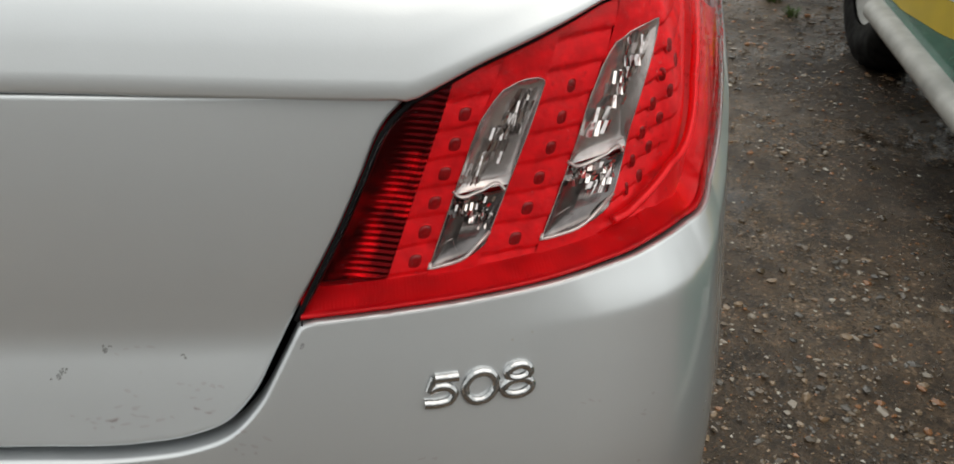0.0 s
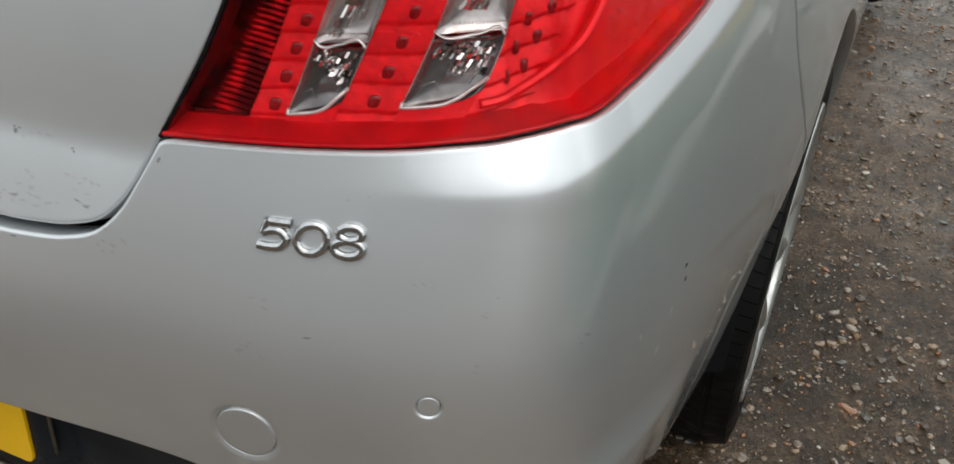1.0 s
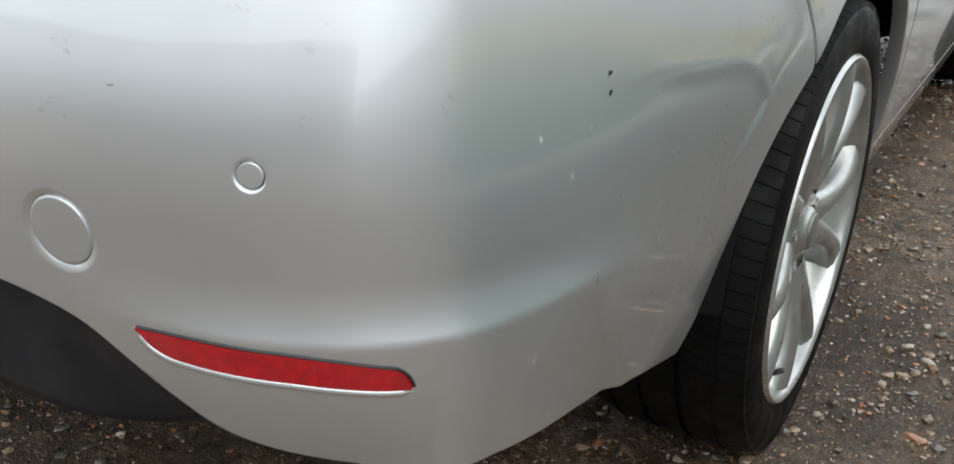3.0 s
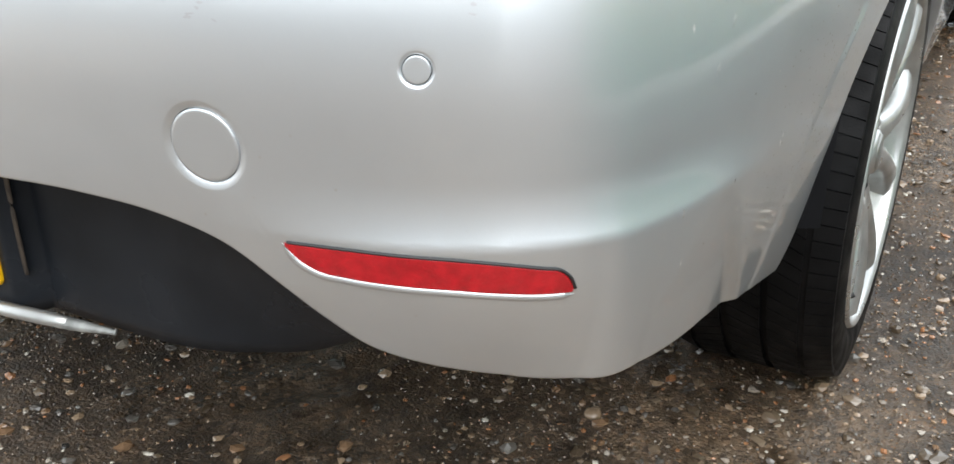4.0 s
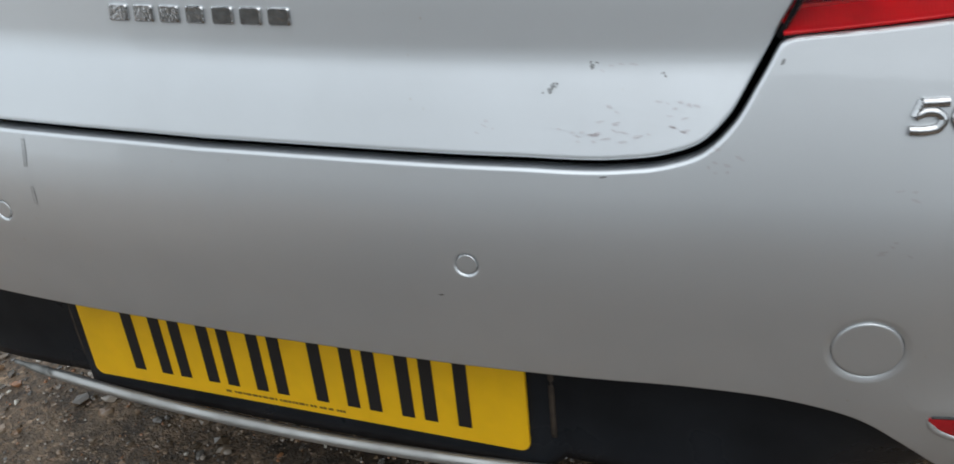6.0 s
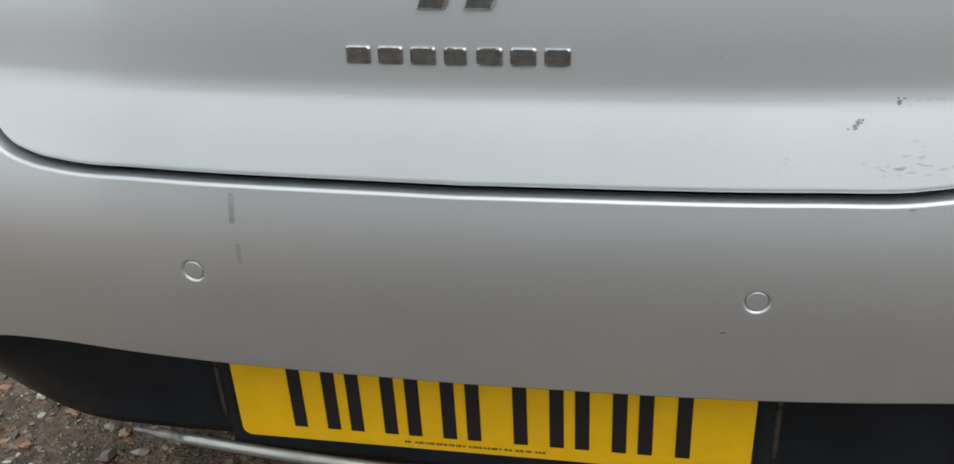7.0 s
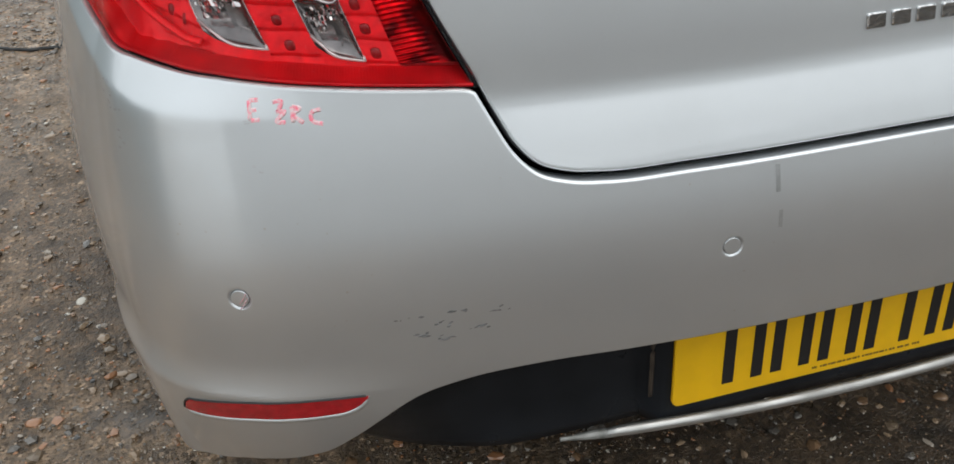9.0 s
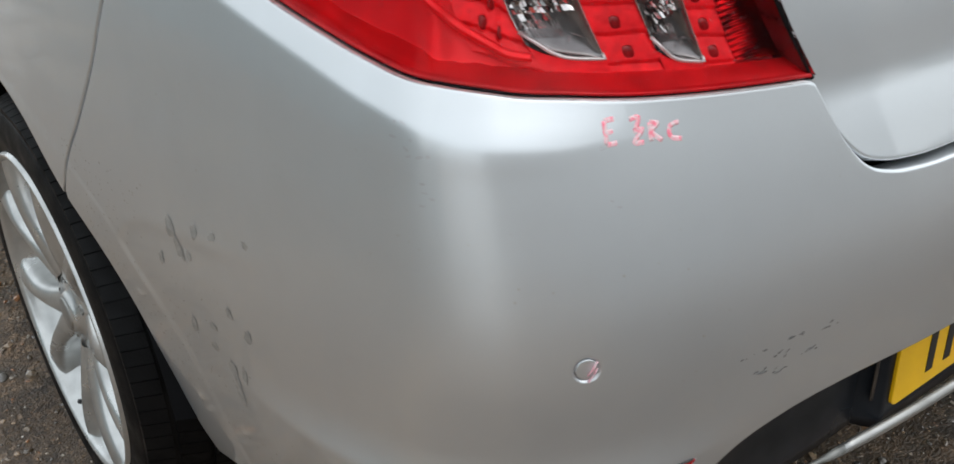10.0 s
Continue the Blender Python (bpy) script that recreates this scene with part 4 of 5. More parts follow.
def chips_of_mirror(L, R, k, patches):
    """Small tilted mirror facets in rows. patches: u and z ranges, columns, rows."""
    vs, fs = [], []
    for u0, u1, z0, z1, nc, nr in patches:
        for i in range(nc):
            for j in range(nr):
                if random.random() < 0.24:
                    continue
                u, z = u0 + (u1 - u0) * (i + 0.5) / nc, z0 + (z1 - z0) * (j + 0.5) / nr
                du, dz = 0.46 * (u1 - u0) / nc, 0.46 * (z1 - z0) / nr
                ta, tb = random.uniform(-0.0016, 0.0016), random.uniform(-0.0022, 0.0012)
                b = len(vs)
                for a, c in ((-1, -1), (1, -1), (1, 1), (-1, 1)):
                    zz, uu = z + c * dz, u + a * du + 0.12 * c * du
                    vs.append(tuple(skin(L(zz) * (1 - uu) + R(zz) * uu, zz, TAIL, -INSIDE - 0.0085 + a * ta + c * tb)))
                fs.append((b, b + 1, b + 2, b + 3))
    return mirrored((np.array(vs), fs), k)


def ridges(L, R, k, lines, radius):
    """Thin raised lines inside a chamber, each given as u, z points."""
    out = []
    for pts in lines:
        q = np.array(pts)
        out.append(tube(skin(L(q[:, 1]) * (1 - q[:, 0]) + R(q[:, 1]) * q[:, 0], q[:, 1], TAIL, -INSIDE - 0.0072), radius, 5))
    return mirrored(joined(*out), k)


def window_rim(L, R, zb, zt, k, foot, cut):
    """Edge of a chamber: the thin sides and top, or the bright rounded foot."""
    if foot:
        pts = [(L(zb + 0.004), zb + 0.004), (L(zb), zb)] + [(L(zb) * (1 - u) + R(zb) * u, zb + foot_rise(u)) for u in np.linspace(0.08, 0.97, 12)] + [(R(zb + 0.024), zb + 0.024)]
    else:
        pts = [(L(z), z) for z in np.linspace(zb + 0.002, zt - cut[1][0] - 0.001, 14)]
        pts += [(L(z) * (1 - u) + R(z) * u, z) for u, z in ((u, zt - float(np.interp(u, *cut))) for u in (0.04, 0.1, 0.2, 0.3, 0.42, 0.6, 0.8, 0.96))]
        pts += [(R(z), z) for z in np.linspace(zt - 0.004, zb + 0.016, 14)]
    p = np.array(pts)
    return mirrored(tube(skin(p[:, 0], p[:, 1], TAIL, -0.0055 - INSIDE), 0.0015 if foot else 0.0005, 6, normals=skin_normal(p[:, 0], p[:, 1])), k)


def led_ring(s, z, k, rings):
    """Rounded squares one inside the other, given as radius and depth."""
    a = np.linspace(0, 2 * np.pi, 16, endpoint=False)
    q = np.maximum(np.abs(np.cos(a)), np.abs(np.sin(a))) ** -0.35
    rows = [skin(s + (np.cos(a) + 0.27 * np.sin(a)) * r * q, z + np.sin(a) * r * q, TAIL, -INSIDE - d) for r, d in rings]
    return mirrored(sheet(np.stack(rows, 1), wrap=True), k)


def led(s, z, k, lamp):
    cell = part("led_cell", led_ring(s, z, k, ((0.0060, 0.0069), (0.0056, 0.0063), (0.0052, 0.0064), (0.0048, 0.0070))), RED, lamp)
    part("led", led_ring(s, z, k, ((0.0050, 0.0067), (0.0047, 0.0062), (0.0030, 0.0059), (0.0004, 0.0058))), LED_RED, cell)


def steps_of(z0, pitch, deep=0.0018, rise=0.0035):
    """Shelves one above the other, each leaning back as it rises."""
    return lambda u, z: deep * (((z - z0 - rise * u) / pitch) % 1.0) ** 1.6


def beads(k, count):
    """Small flat drops of rain over the outer half of the lens."""
    a = np.linspace(0, 2 * np.pi, 7, endpoint=False)
    out = []
    while len(out) < count:
        s0 = random.uniform(at_x(0.60, 0.90), at_y(0.34, 0.93))
        z0 = random.uniform(0.80, 1.0)
        if not LOW_AT(s0) + 0.006 < z0 < HIGH_AT(s0) - 0.005 or random.random() > 0.25 + 6 * (z0 - 0.83):
            continue
        rad = random.choice((0.0007, 0.0009, 0.0011, 0.0014, 0.0019))
        tall = random.uniform(0.9, 1.6)
        rows = [on_skin(np.stack([np.cos(a) * rad * f, np.sin(a) * rad * f * tall, 0 * a + 0.001 + h * rad], 1), s0, z0) for f, h in ((1.0, 0.0), (0.8, 0.35), (0.4, 0.55), (0.02, 0.6))]
        out.append(sheet(np.stack(rows, 1), wrap=True))
    return mirrored(joined(*out), k)


random.seed(8)
for k in (1, -1):
    lamp = part("tail_lamp", lamp_back(k), RED_BRIGHT, car, "red and clear rear lamp cluster, wet with rain")
    ribs = lambda u, z: 0.0010 * float(ease(0.25, 0.75, u)) * math.sin(z * 1450 + 4 * u * u) + 0.004 * (1 - u)
    part("prism_block", mirrored(filled(EDGE_IN, MIDL, 0.0155, 0.004, 0.0065, 14, 360, ribs), k), PRISM, lamp)
    part("led_panel", mirrored(filled(MIDL, W1L, low_band, 0.003, 0.0060, 8, 100, steps_of(0.7995, 0.0207)), k), RED, lamp)
    part("led_panel", mirrored(filled(W1R, W2L, low_band, 0.003, 0.0060, 10, 120, steps_of(0.8115, 0.0214)), k), RED, lamp)
    part("led_panel", mirrored(filled(W2R, DR, low_band, 0.003, 0.0060, 14, 120, steps_of(0.8355, 0.0205, 0.0036, 0.017)), k), RED, lamp)
    part("led_panel", mirrored(filled(W1L, W1R, 0.0, 0.003, 0.0060, 8, 6, None, lambda u: 0.936 - float(np.interp(u, *CUT_1))), k), RED, lamp)
    part("led_panel", mirrored(filled(W2L, W2R, 0.0, 0.003, 0.0060, 8, 6, None, lambda u: 0.966 - float(np.interp(u, *CUT_2))), k), RED, lamp)
    part("led_panel", mirrored(filled(W1L, W1R, low_band, 0.0, 0.0060, 8, 4, None, None, lambda u: 0.8035 + foot_rise(u)), k), RED, lamp)
    part("led_panel", mirrored(filled(W2L, W2R, low_band, 0.0, 0.0060, 8, 4, None, None, lambda u: 0.8180 + foot_rise(u)), k), RED, lamp)
    sweep = lambda u, z: 0.0035 * abs(math.sin(9.5 * u)) ** 0.6 * (1 - u) + 0.0055 * float(1 - ease(0.0, 0.06, u))
    part("outer_light_guide", mirrored(filled(lambda z: DR(z) - 0.005, OUTER, 0.001, 0.002, 0.0025, 60, 24, sweep), k), RED_BRIGHT, lamp)
    turn = [(W2R(0.826) + 0.004, 0.8275), (W2R(0.83) + 0.030, 0.832), (W2R(0.845) + 0.060, 0.845), (DR(0.87) + 0.016, 0.872), (DR(0.91) + 0.024, 0.912), (DR(0.965) + 0.030, 0.965)]
    c = spline(turn, 10)
    part("light_guide_ridge", mirrored(tube(skin(c[:, 0], c[:, 1], TAIL, -0.004 - 0.6 * INSIDE), 0.0036, 8), k), RED_BRIGHT, lamp)
    # ribbed band along the lower edge, running out smooth round the corner, over a deep red border
    s_end = at_y(0.36, 0.91)
    sb = span(LAMP_LOW[0][0] + 0.003, s_end, 0.0012)
    zb = LOW_AT(sb)
    amp = 0.0007 * (1 - ease(0.68, 0.76, sb))
    rows = [skin(sb, zb + 0.0050 + h, TAIL, 0) - skin_normal(sb, zb + 0.0050 + h) * (0.0045 + 0.8 * INSIDE * h / 0.0095 + (amp * np.sin(sb * 2200))[:, None]) for h in np.linspace(0, 0.0140, 8)]
    part("ribbed_band", mirrored(sheet(np.stack(rows, 1)), k), RED_BAND, lamp)
    rows = [skin(sb, zb + h, TAIL, -d) for h, d in ((0.0012, 0.0060), (0.0018, 0.0035), (0.0034, 0.0028), (0.0046, 0.0040), (0.0052, 0.0062))]
    part("lower_border", mirrored(sheet(np.stack(rows, 1)), k), RED_EDGE, lamp)
    for L, R, zb, zt, sp, cut in ((W1L, W1R, 0.8045, 0.936, 0.8555, CUT_1), (W2L, W2R, 0.8190, 0.966, 0.8700, CUT_2)):
        win = part("clear_window", window_pocket(L, R, zb, zt, sp, k, False, cut), SMOKED, lamp, "clear lamp chamber with faceted mirror")
        part("upper_mirror", window_pocket(L, R, zb, zt, sp, k, True, cut), CHAMBER, win)
        part("mirror_facets", chips_of_mirror(L, R, k, [(0.10, 0.94, sp - 0.016, sp - 0.003, 16, 3), (0.50, 0.92, sp - 0.026, sp - 0.016, 10, 2)]), MIRROR, win, smooth=False)
        part("mirror_facets", chips_of_mirror(L, R, k, [(0.46, 0.92, zt - 0.040, zt - 0.008, 10, 4), (0.26, 0.72, zt - 0.060, zt - 0.034, 10, 3), (0.14, 0.50, zt - 0.078, zt - 0.058, 8, 2)]), MIRROR, win, smooth=False)
        part("fluting", ridges(L, R, k, [[(u, zb + 0.016 + 0.004 * u), (u + 0.02, sp - 0.020)] for u in np.linspace(0.42, 0.78, 9)], 0.00035), CHAMBER, win)
        part("fluting", ridges(L, R, k, [[(u, sp + 0.0075 + 0.004 * u), (u, sp + 0.0090 + 0.004 * u)] for u in np.linspace(0.08, 0.95, 22)], 0.00035), MIRROR, win)
        part("inner_edge", ridges(L, R, k, [[(0.05, zb + 0.014), (0.30, zb + 0.020), (0.42, zb + 0.013)]], 0.0003), CHAMBER, win)
        part("window_rim", window_rim(L, R, zb, zt, k, False, cut), CHAMBER, win)
        part("window_foot", window_rim(L, R, zb, zt, k, True, cut), RIM, win)
        q = spline([(0.0, 0.0035), (0.10, 0.0), (0.18, -0.0010), (0.55, 0.0025), (0.95, 0.0048), (1.0, 0.002)], 6)
        p = skin(L(sp) * (1 - q[:, 0]) + R(sp) * q[:, 0], sp + q[:, 1], TAIL, -0.0065 - INSIDE)
        part("divider", mirrored(tube(p, 0.0014, 6), k), RIM, win)
    for j in range(6):
        z = 0.8095 + 0.0207 * j
        led(0.43 * MIDL(z) + 0.57 * W1L(z), z, k, lamp)
    for j in range(6):
        z = 0.8207 + 0.0214 * j
        led(0.5 * (W1R(z) + W2L(z)), z, k, lamp)
    for j in range(6):
        z = 0.845 + 0.0205 * j
        led(W2R(z) + 0.027, z - 0.002, k, lamp)
        if j < 5:
            led(W2R(z) + 0.053, z + 0.006, k, lamp)
    c = LAMP_IN[::3]
    part("inner_wall", mirrored(sheet(np.stack([skin(c[:, 0] + 0.0030 + w, c[:, 1], TAIL, -d) for w, d in ((0, 0.004), (0.001, 0.012), (0.002, 0.022), (0.003, 0.034))], 1)), k), RED_DARK, lamp)
    cover = part("lens_cover", lamp_cover(k), CLEAR, lamp, "clear outer lens beaded with raindrops")
    cover.visible_shadow = False
    drops = part("rain", beads(k, 520), WATER, cover, "beads of rain on the lens")
    drops.visible_shadow = False
    tagged(drops, kind="stuff")
    for crv, rad, deep in ((LAMP_LOW, 0.0013, 0.0075), (np.vstack([LAMP_IN, LAMP_TOP[2:]]), 0.0020, 0.0060)):
        c = crv[crv[:, 0] < S_TIP][::4]
        part("lamp_seal", mirrored(tube(skin(c[:, 0], c[:, 1], TAIL, -deep), rad, 6), k), DARK, lamp)


# ---------------------------------------------------------------- badges
def stroke(points, s0, z0, w, h, closed=False, n=10, tilt=0.045):
    """A raised chrome stroke with a sloping top, swept along points given as parts of the digit's width and height."""
    c = spline(points, n)
    c = np.stack([(c[:, 0] - 0.5) * w + 0.16 * (c[:, 1] - 0.5) * h, (c[:, 1] - 0.5) * h], 1)
    c = np.stack([c[:, 0] - tilt * c[:, 1], c[:, 1] + tilt * c[:, 0]], 1)
    d = np.gradient(c, axis=0) if not closed else np.roll(c, -1, 0) - np.roll(c, 1, 0)
    d /= np.linalg.norm(d, axis=1)[:, None] + 1e-12
    side = np.stack([-d[:, 1], d[:, 0]], 1)
    rows = []
    for off, up in ((-1.0, -0.0008), (-1.0, 0.0022), (-0.80, 0.0034), (-0.15, 0.0042), (0.35, 0.0041), (0.82, 0.0031), (1.0, 0.0020), (1.0, -0.0008)):
        rows.append(on_skin(np.c_[c + side * off * 0.0034, np.full(len(c), up)], s0, z0))
    return sheet(np.stack(rows, 1)[:-1] if closed else np.stack(rows, 1), wrap=closed)


def ring_points(cx, cz, rx, rz):
    return [(cx + rx * math.sin(q), cz + rz * math.cos(q)) for q in np.linspace(0, 2 * math.pi, 13)]


badge = new("model_badge")
badge.parent = car
tagged(badge, "chrome model number badge on the bumper")
five = joined(stroke([(0.96, 0.89), (0.62, 0.89), (0.26, 0.89)], 0.5745, 0.7285, 0.025, 0.0225), stroke([(0.24, 0.94), (0.17, 0.72), (0.12, 0.50)], 0.5745, 0.7285, 0.025, 0.0225),
              stroke([(0.12, 0.53), (0.40, 0.62), (0.72, 0.57), (0.88, 0.38), (0.78, 0.17), (0.45, 0.09), (0.02, 0.11)], 0.5745, 0.7285, 0.025, 0.0225))
part("digit", five, CHROME, badge)
part("digit", stroke(ring_points(0.5, 0.5, 0.40, 0.40), 0.6035, 0.7292, 0.0285, 0.0258, True, 5), CHROME, badge)
eight = joined(stroke(ring_points(0.5, 0.72, 0.31, 0.195), 0.6315, 0.7315, 0.0275, 0.0252, True, 5), stroke(ring_points(0.5, 0.30, 0.39, 0.225), 0.6315, 0.7315, 0.0275, 0.0252, True, 5))
part("digit", eight, CHROME, badge)

wordmark = new("lettering_bars")
wordmark.parent = car
tagged(wordmark, "row of small chrome bars on the boot lid")
for i in range(7):
    x = -0.0955 + 0.187 * (i + 0.5) / 7
    a = np.array(plate_outline(0.0205, 0.0145, 0.002, 3))
    n = len(a)
    o = np.vstack([np.c_[a * 0.86, np.full(n, 0.0028)], np.c_[a, np.full(n, 0.0016)], np.c_[a, np.full(n, -0.001)]])
    s0 = at_x(abs(x), 0.790, LID) * (1 if x > 0 else -1)
    v = on_skin(o, s0, 0.790, 0, LID)
    f = [tuple(range(n))] + [(b + j, b + n + j, b + n + (j + 1) % n, b + (j + 1) % n) for b in (0, n) for j in range(n)]
    part("bar", (v, f), CHROME, wordmark, smooth=False)
emblem = new("emblem")
emblem.parent = car
tagged(emblem, "plain chrome emblem on the boot lid")
for x, lean in ((-0.020, 0.3), (0.020, 0.3)):
    a = np.array([(-0.014, -0.012), (0.008, -0.012), (0.014, 0.0), (0.012, 0.050), (-0.004, 0.050), (-0.008, 0.006)])
    n = len(a)
    o = np.vstack([np.c_[a * 0.85, np.full(n, 0.005)], np.c_[a, np.full(n, 0.003)], np.c_[a, np.full(n, -0.001)]])
    v = on_skin(o, x, 0.838, 0, LID)
    f = [tuple(range(n))] + [(b + j, b + n + j, b + n + (j + 1) % n, b + (j + 1) % n) for b in (0, n) for j in range(n)]
    part("lobe", (v, f), CHROME, emblem, smooth=False)


# ---------------------------------------------------------------- wheels
def tread_block(angle, x, w, l, lean):
    c = np.array([(-1, -1), (1, -1), (1, 1), (-1, 1)]) * (w / 2, l / 2)
    v = []
    for r in (0.300, 0.3145):
        for dx, dl in c:
            a = angle + dl / r + dx * lean * 1.6
            q = r - (0.009 if abs(x + dx) > 0.100 else 0.0)  # rounded off at the shoulder
            v.append((x + dx, q * math.cos(a), q * math.sin(a)))
    return v, [(4, 5, 6, 7), (0, 1, 5, 4), (1, 2, 6, 5), (2, 3, 7, 6), (3, 0, 4, 7)]


def wheel_at(k, y, name="wheel"):
    w = new(name)
    w.parent = car
    w.location = (0.774 * k if k > 0 else -0.778, y, 0.313)
    w.scale = (k, 1, 1) if k > 0 else (1, 1, 1)
    if k < 0:
        w.rotation_euler = (0, 0, math.pi)
    tyre = part("tyre", lathe(spline([(-0.095, 0.228), (-0.107, 0.244), (-0.112, 0.266), (-0.110, 0.286), (-0.104, 0.299), (-0.094, 0.3050), (0, 0.3070), (0.094, 0.3050), (0.103, 0.299), (0.1075, 0.286),
                                      (0.109, 0.268), (0.1075, 0.252), (0.1035, 0.241), (0.098, 0.231)], 5), 96), RUBBER, w, "worn black tyre")
    # tread: three ribs of slanted blocks between round grooves, and notched shoulders
    bl = [tread_block(2 * math.pi * (i + 0.5 * (j % 2)) / 96, x, bw, 0.0190, lean) for j, (x, bw, lean) in enumerate(((-0.088, 0.031, 0.25), (-0.047, 0.036, -0.9), (0.0, 0.040, 0.9), (0.047, 0.036, 0.9), (0.088, 0.031, 0.25))) for i in range(96)]
    part("tread", joined(*bl), RUBBER, tyre, smooth=False)
    part("rim", lathe(spline([(-0.09, 0.228), (-0.05, 0.205), (0.03, 0.200), (0.070, 0.212), (0.094, 0.226), (0.1065, 0.2310), (0.1095, 0.2355), (0.1040, 0.2395)], 5), 96), ALLOY, w, "silver alloy rim, kerbed")
    hub = part("hub", lathe([(0.094, 0.001), (0.094, 0.026), (0.090, 0.030), (0.084, 0.033), (0.083, 0.060), (0.076, 0.078), (0.05, 0.085)], 48), ALLOY, w)
    part("centre_cap", lathe([(0.0965, 0.001), (0.0965, 0.022), (0.0955, 0.0245), (0.09, 0.026)], 32), SATIN, hub)
    for i in range(5):
        a0 = 2 * math.pi * i / 5 - 0.157
        a = a0 + math.pi / 5
        v = [(0.0835 + h, 0.052 * math.cos(a) + 0.008 * r * math.cos(q), 0.052 * math.sin(a) + 0.008 * r * math.sin(q)) for h, r in ((0.002, 1.0), (-0.012, 0.9)) for q in np.linspace(0, 2 * math.pi, 8, endpoint=False)]
        part("wheel_bolt", (v, [(j, (j + 1) % 8, 8 + (j + 1) % 8, 8 + j) for j in range(8)] + [tuple(range(8, 16))]), SATIN, hub, smooth=False)
        for sgn in (1, -1):
            rows = []
            for t in np.linspace(0, 1, 14):
                r = 0.055 + (0.2285 - 0.055) * t
                th = a0 + sgn * (0.17 + 0.15 * t)
                half_w = 0.0150 + 0.014 * (1 - t) ** 3 + 0.017 * t**5
                xf = 0.082 + 0.015 * math.sin(t * 2.2) + 0.006 * t
                er, et = np.array((0, math.cos(th), math.sin(th))), np.array((0, -math.sin(th), math.cos(th)))
                c = er * r
                ring = []
                for u, dx in ((-1.35, -0.050), (-1.08, -0.018), (-0.95, -0.006), (-0.60, 0.0), (-0.20 * sgn, 0.0045), (0.60, 0.0), (0.95, -0.006), (1.08, -0.018), (1.35, -0.050)):
                    ring.append(c + et * u * half_w + np.array((xf + dx, 0, 0)))
                rows.append(ring)
            part("spoke", sheet(np.array(rows)), ALLOY, w)
    part("brake_disc", lathe([(0.0, 0.06), (0.02, 0.06), (0.02, 0.145), (0.0, 0.145)], 48), SATIN, w)
    part("valve", tube([(0.085, 0.205 * math.cos(4.4), 0.205 * math.sin(4.4)), (0.100, 0.195 * math.cos(4.4), 0.195 * math.sin(4.4))], 0.004, 8), SEALER, w)
    return w


for k in (1, -1):
    for y, steer in ((0.885, 0.0), (3.45, 20.0)):
        wheel_at(k, y).rotation_euler.z += radians(steer)


# ---------------------------------------------------------------- scuffs, chips and pen marks on the car
def fleck(name, s0, z0, pts, mat, parent, tail=TAIL, lift=0.0004):
    """A thin flake that follows the skin: rings from its middle to its ragged outline."""
    p = np.array(pts, float)
    c = p.mean(0)
    o = np.vstack([np.c_[c + (p - c) * r, np.full(len(p), lift)] for r in (0.02, 0.35, 0.7, 1.0)])
    n = len(p)
    v = on_skin(o, s0, z0, 0, tail)
    f = [tuple(range(n))] + [(b * n + i, (b + 1) * n + i, (b + 1) * n + (i + 1) % n, b * n + (i + 1) % n) for b in range(3) for i in range(n)]
    return part(name, (v, f), mat, parent)


def ragged(w, h, tilt=0.0, n=9):
    a = np.linspace(0, 2 * np.pi, n, endpoint=False)
    r = np.array([random.uniform(0.55, 1.1) for _ in a])
    x, y = np.cos(a) * w / 2 * r, np.sin(a) * h / 2 * r
    c, s = math.cos(tilt), math.sin(tilt)
    return np.stack([x * c - y * s, x * s + y * c], 1)


random.seed(11)
# dark scrape marks on the bumper's far corner
for x, z, w in ((0.548, 0.576, 0.007), (0.516, 0.566, 0.011), (0.509, 0.577, 0.008), (0.488, 0.555, 0.010), (0.541, 0.554, 0.011), (0.522, 0.548, 0.012), (0.466, 0.573, 0.007)):
    for _ in range(5):
        q, h = random.gauss(x, 0.006), random.gauss(z, 0.002)
        fleck("scratch", -at_x(q, h), h, ragged(w * random.uniform(0.3, 1.0), random.uniform(0.0010, 0.0030), random.uniform(-0.1, 0.5), 11), SCUFF_DARK, bumper)
# two dark nicks and pale rubs near the wheel
for y, z in ((0.236, 0.650), (0.237, 0.636)):
    fleck("chip", at_y(y, z), z, ragged(0.0065, 0.0042, 0.5), NICK, bumper)
for _ in range(6):
    y, z = random.uniform(0.14, 0.40), random.uniform(0.44, 0.70)
    fleck("chip", at_y(y, z), z, ragged(random.uniform(0.002, 0.006), random.uniform(0.002, 0.010), random.uniform(-0.4, 0.4)), SCUFF_PALE, bumper)
for y, z in ((0.214, 0.614), (0.196, 0.582)):
    fleck("rub_mark", at_y(y, z), z, ragged(0.005, 0.015, -0.4, 12), RUB, bumper)
for y, z in ((0.157, 0.486), (0.166, 0.445)):
    fleck("rub_mark", at_y(y, z), z, ragged(0.003, 0.010, 0.1, 10), SCUFF_PALE, bumper)
fleck("chip", at_y(0.232, 0.489), 0.489, ragged(0.002, 0.006, 0.0), SCUFF_DARK, bumper)
# dull smears of dried dust behind the far wheel
for _ in range(16):
    z = random.uniform(0.47, 0.66)
    y = random.uniform(0.27, 0.43)
    fleck("dust_smear", -at_y(y, z), z, ragged(random.uniform(0.006, 0.022), random.uniform(0.006, 0.030), random.uniform(-0.5, 0.5), 14), DUST, bumper)
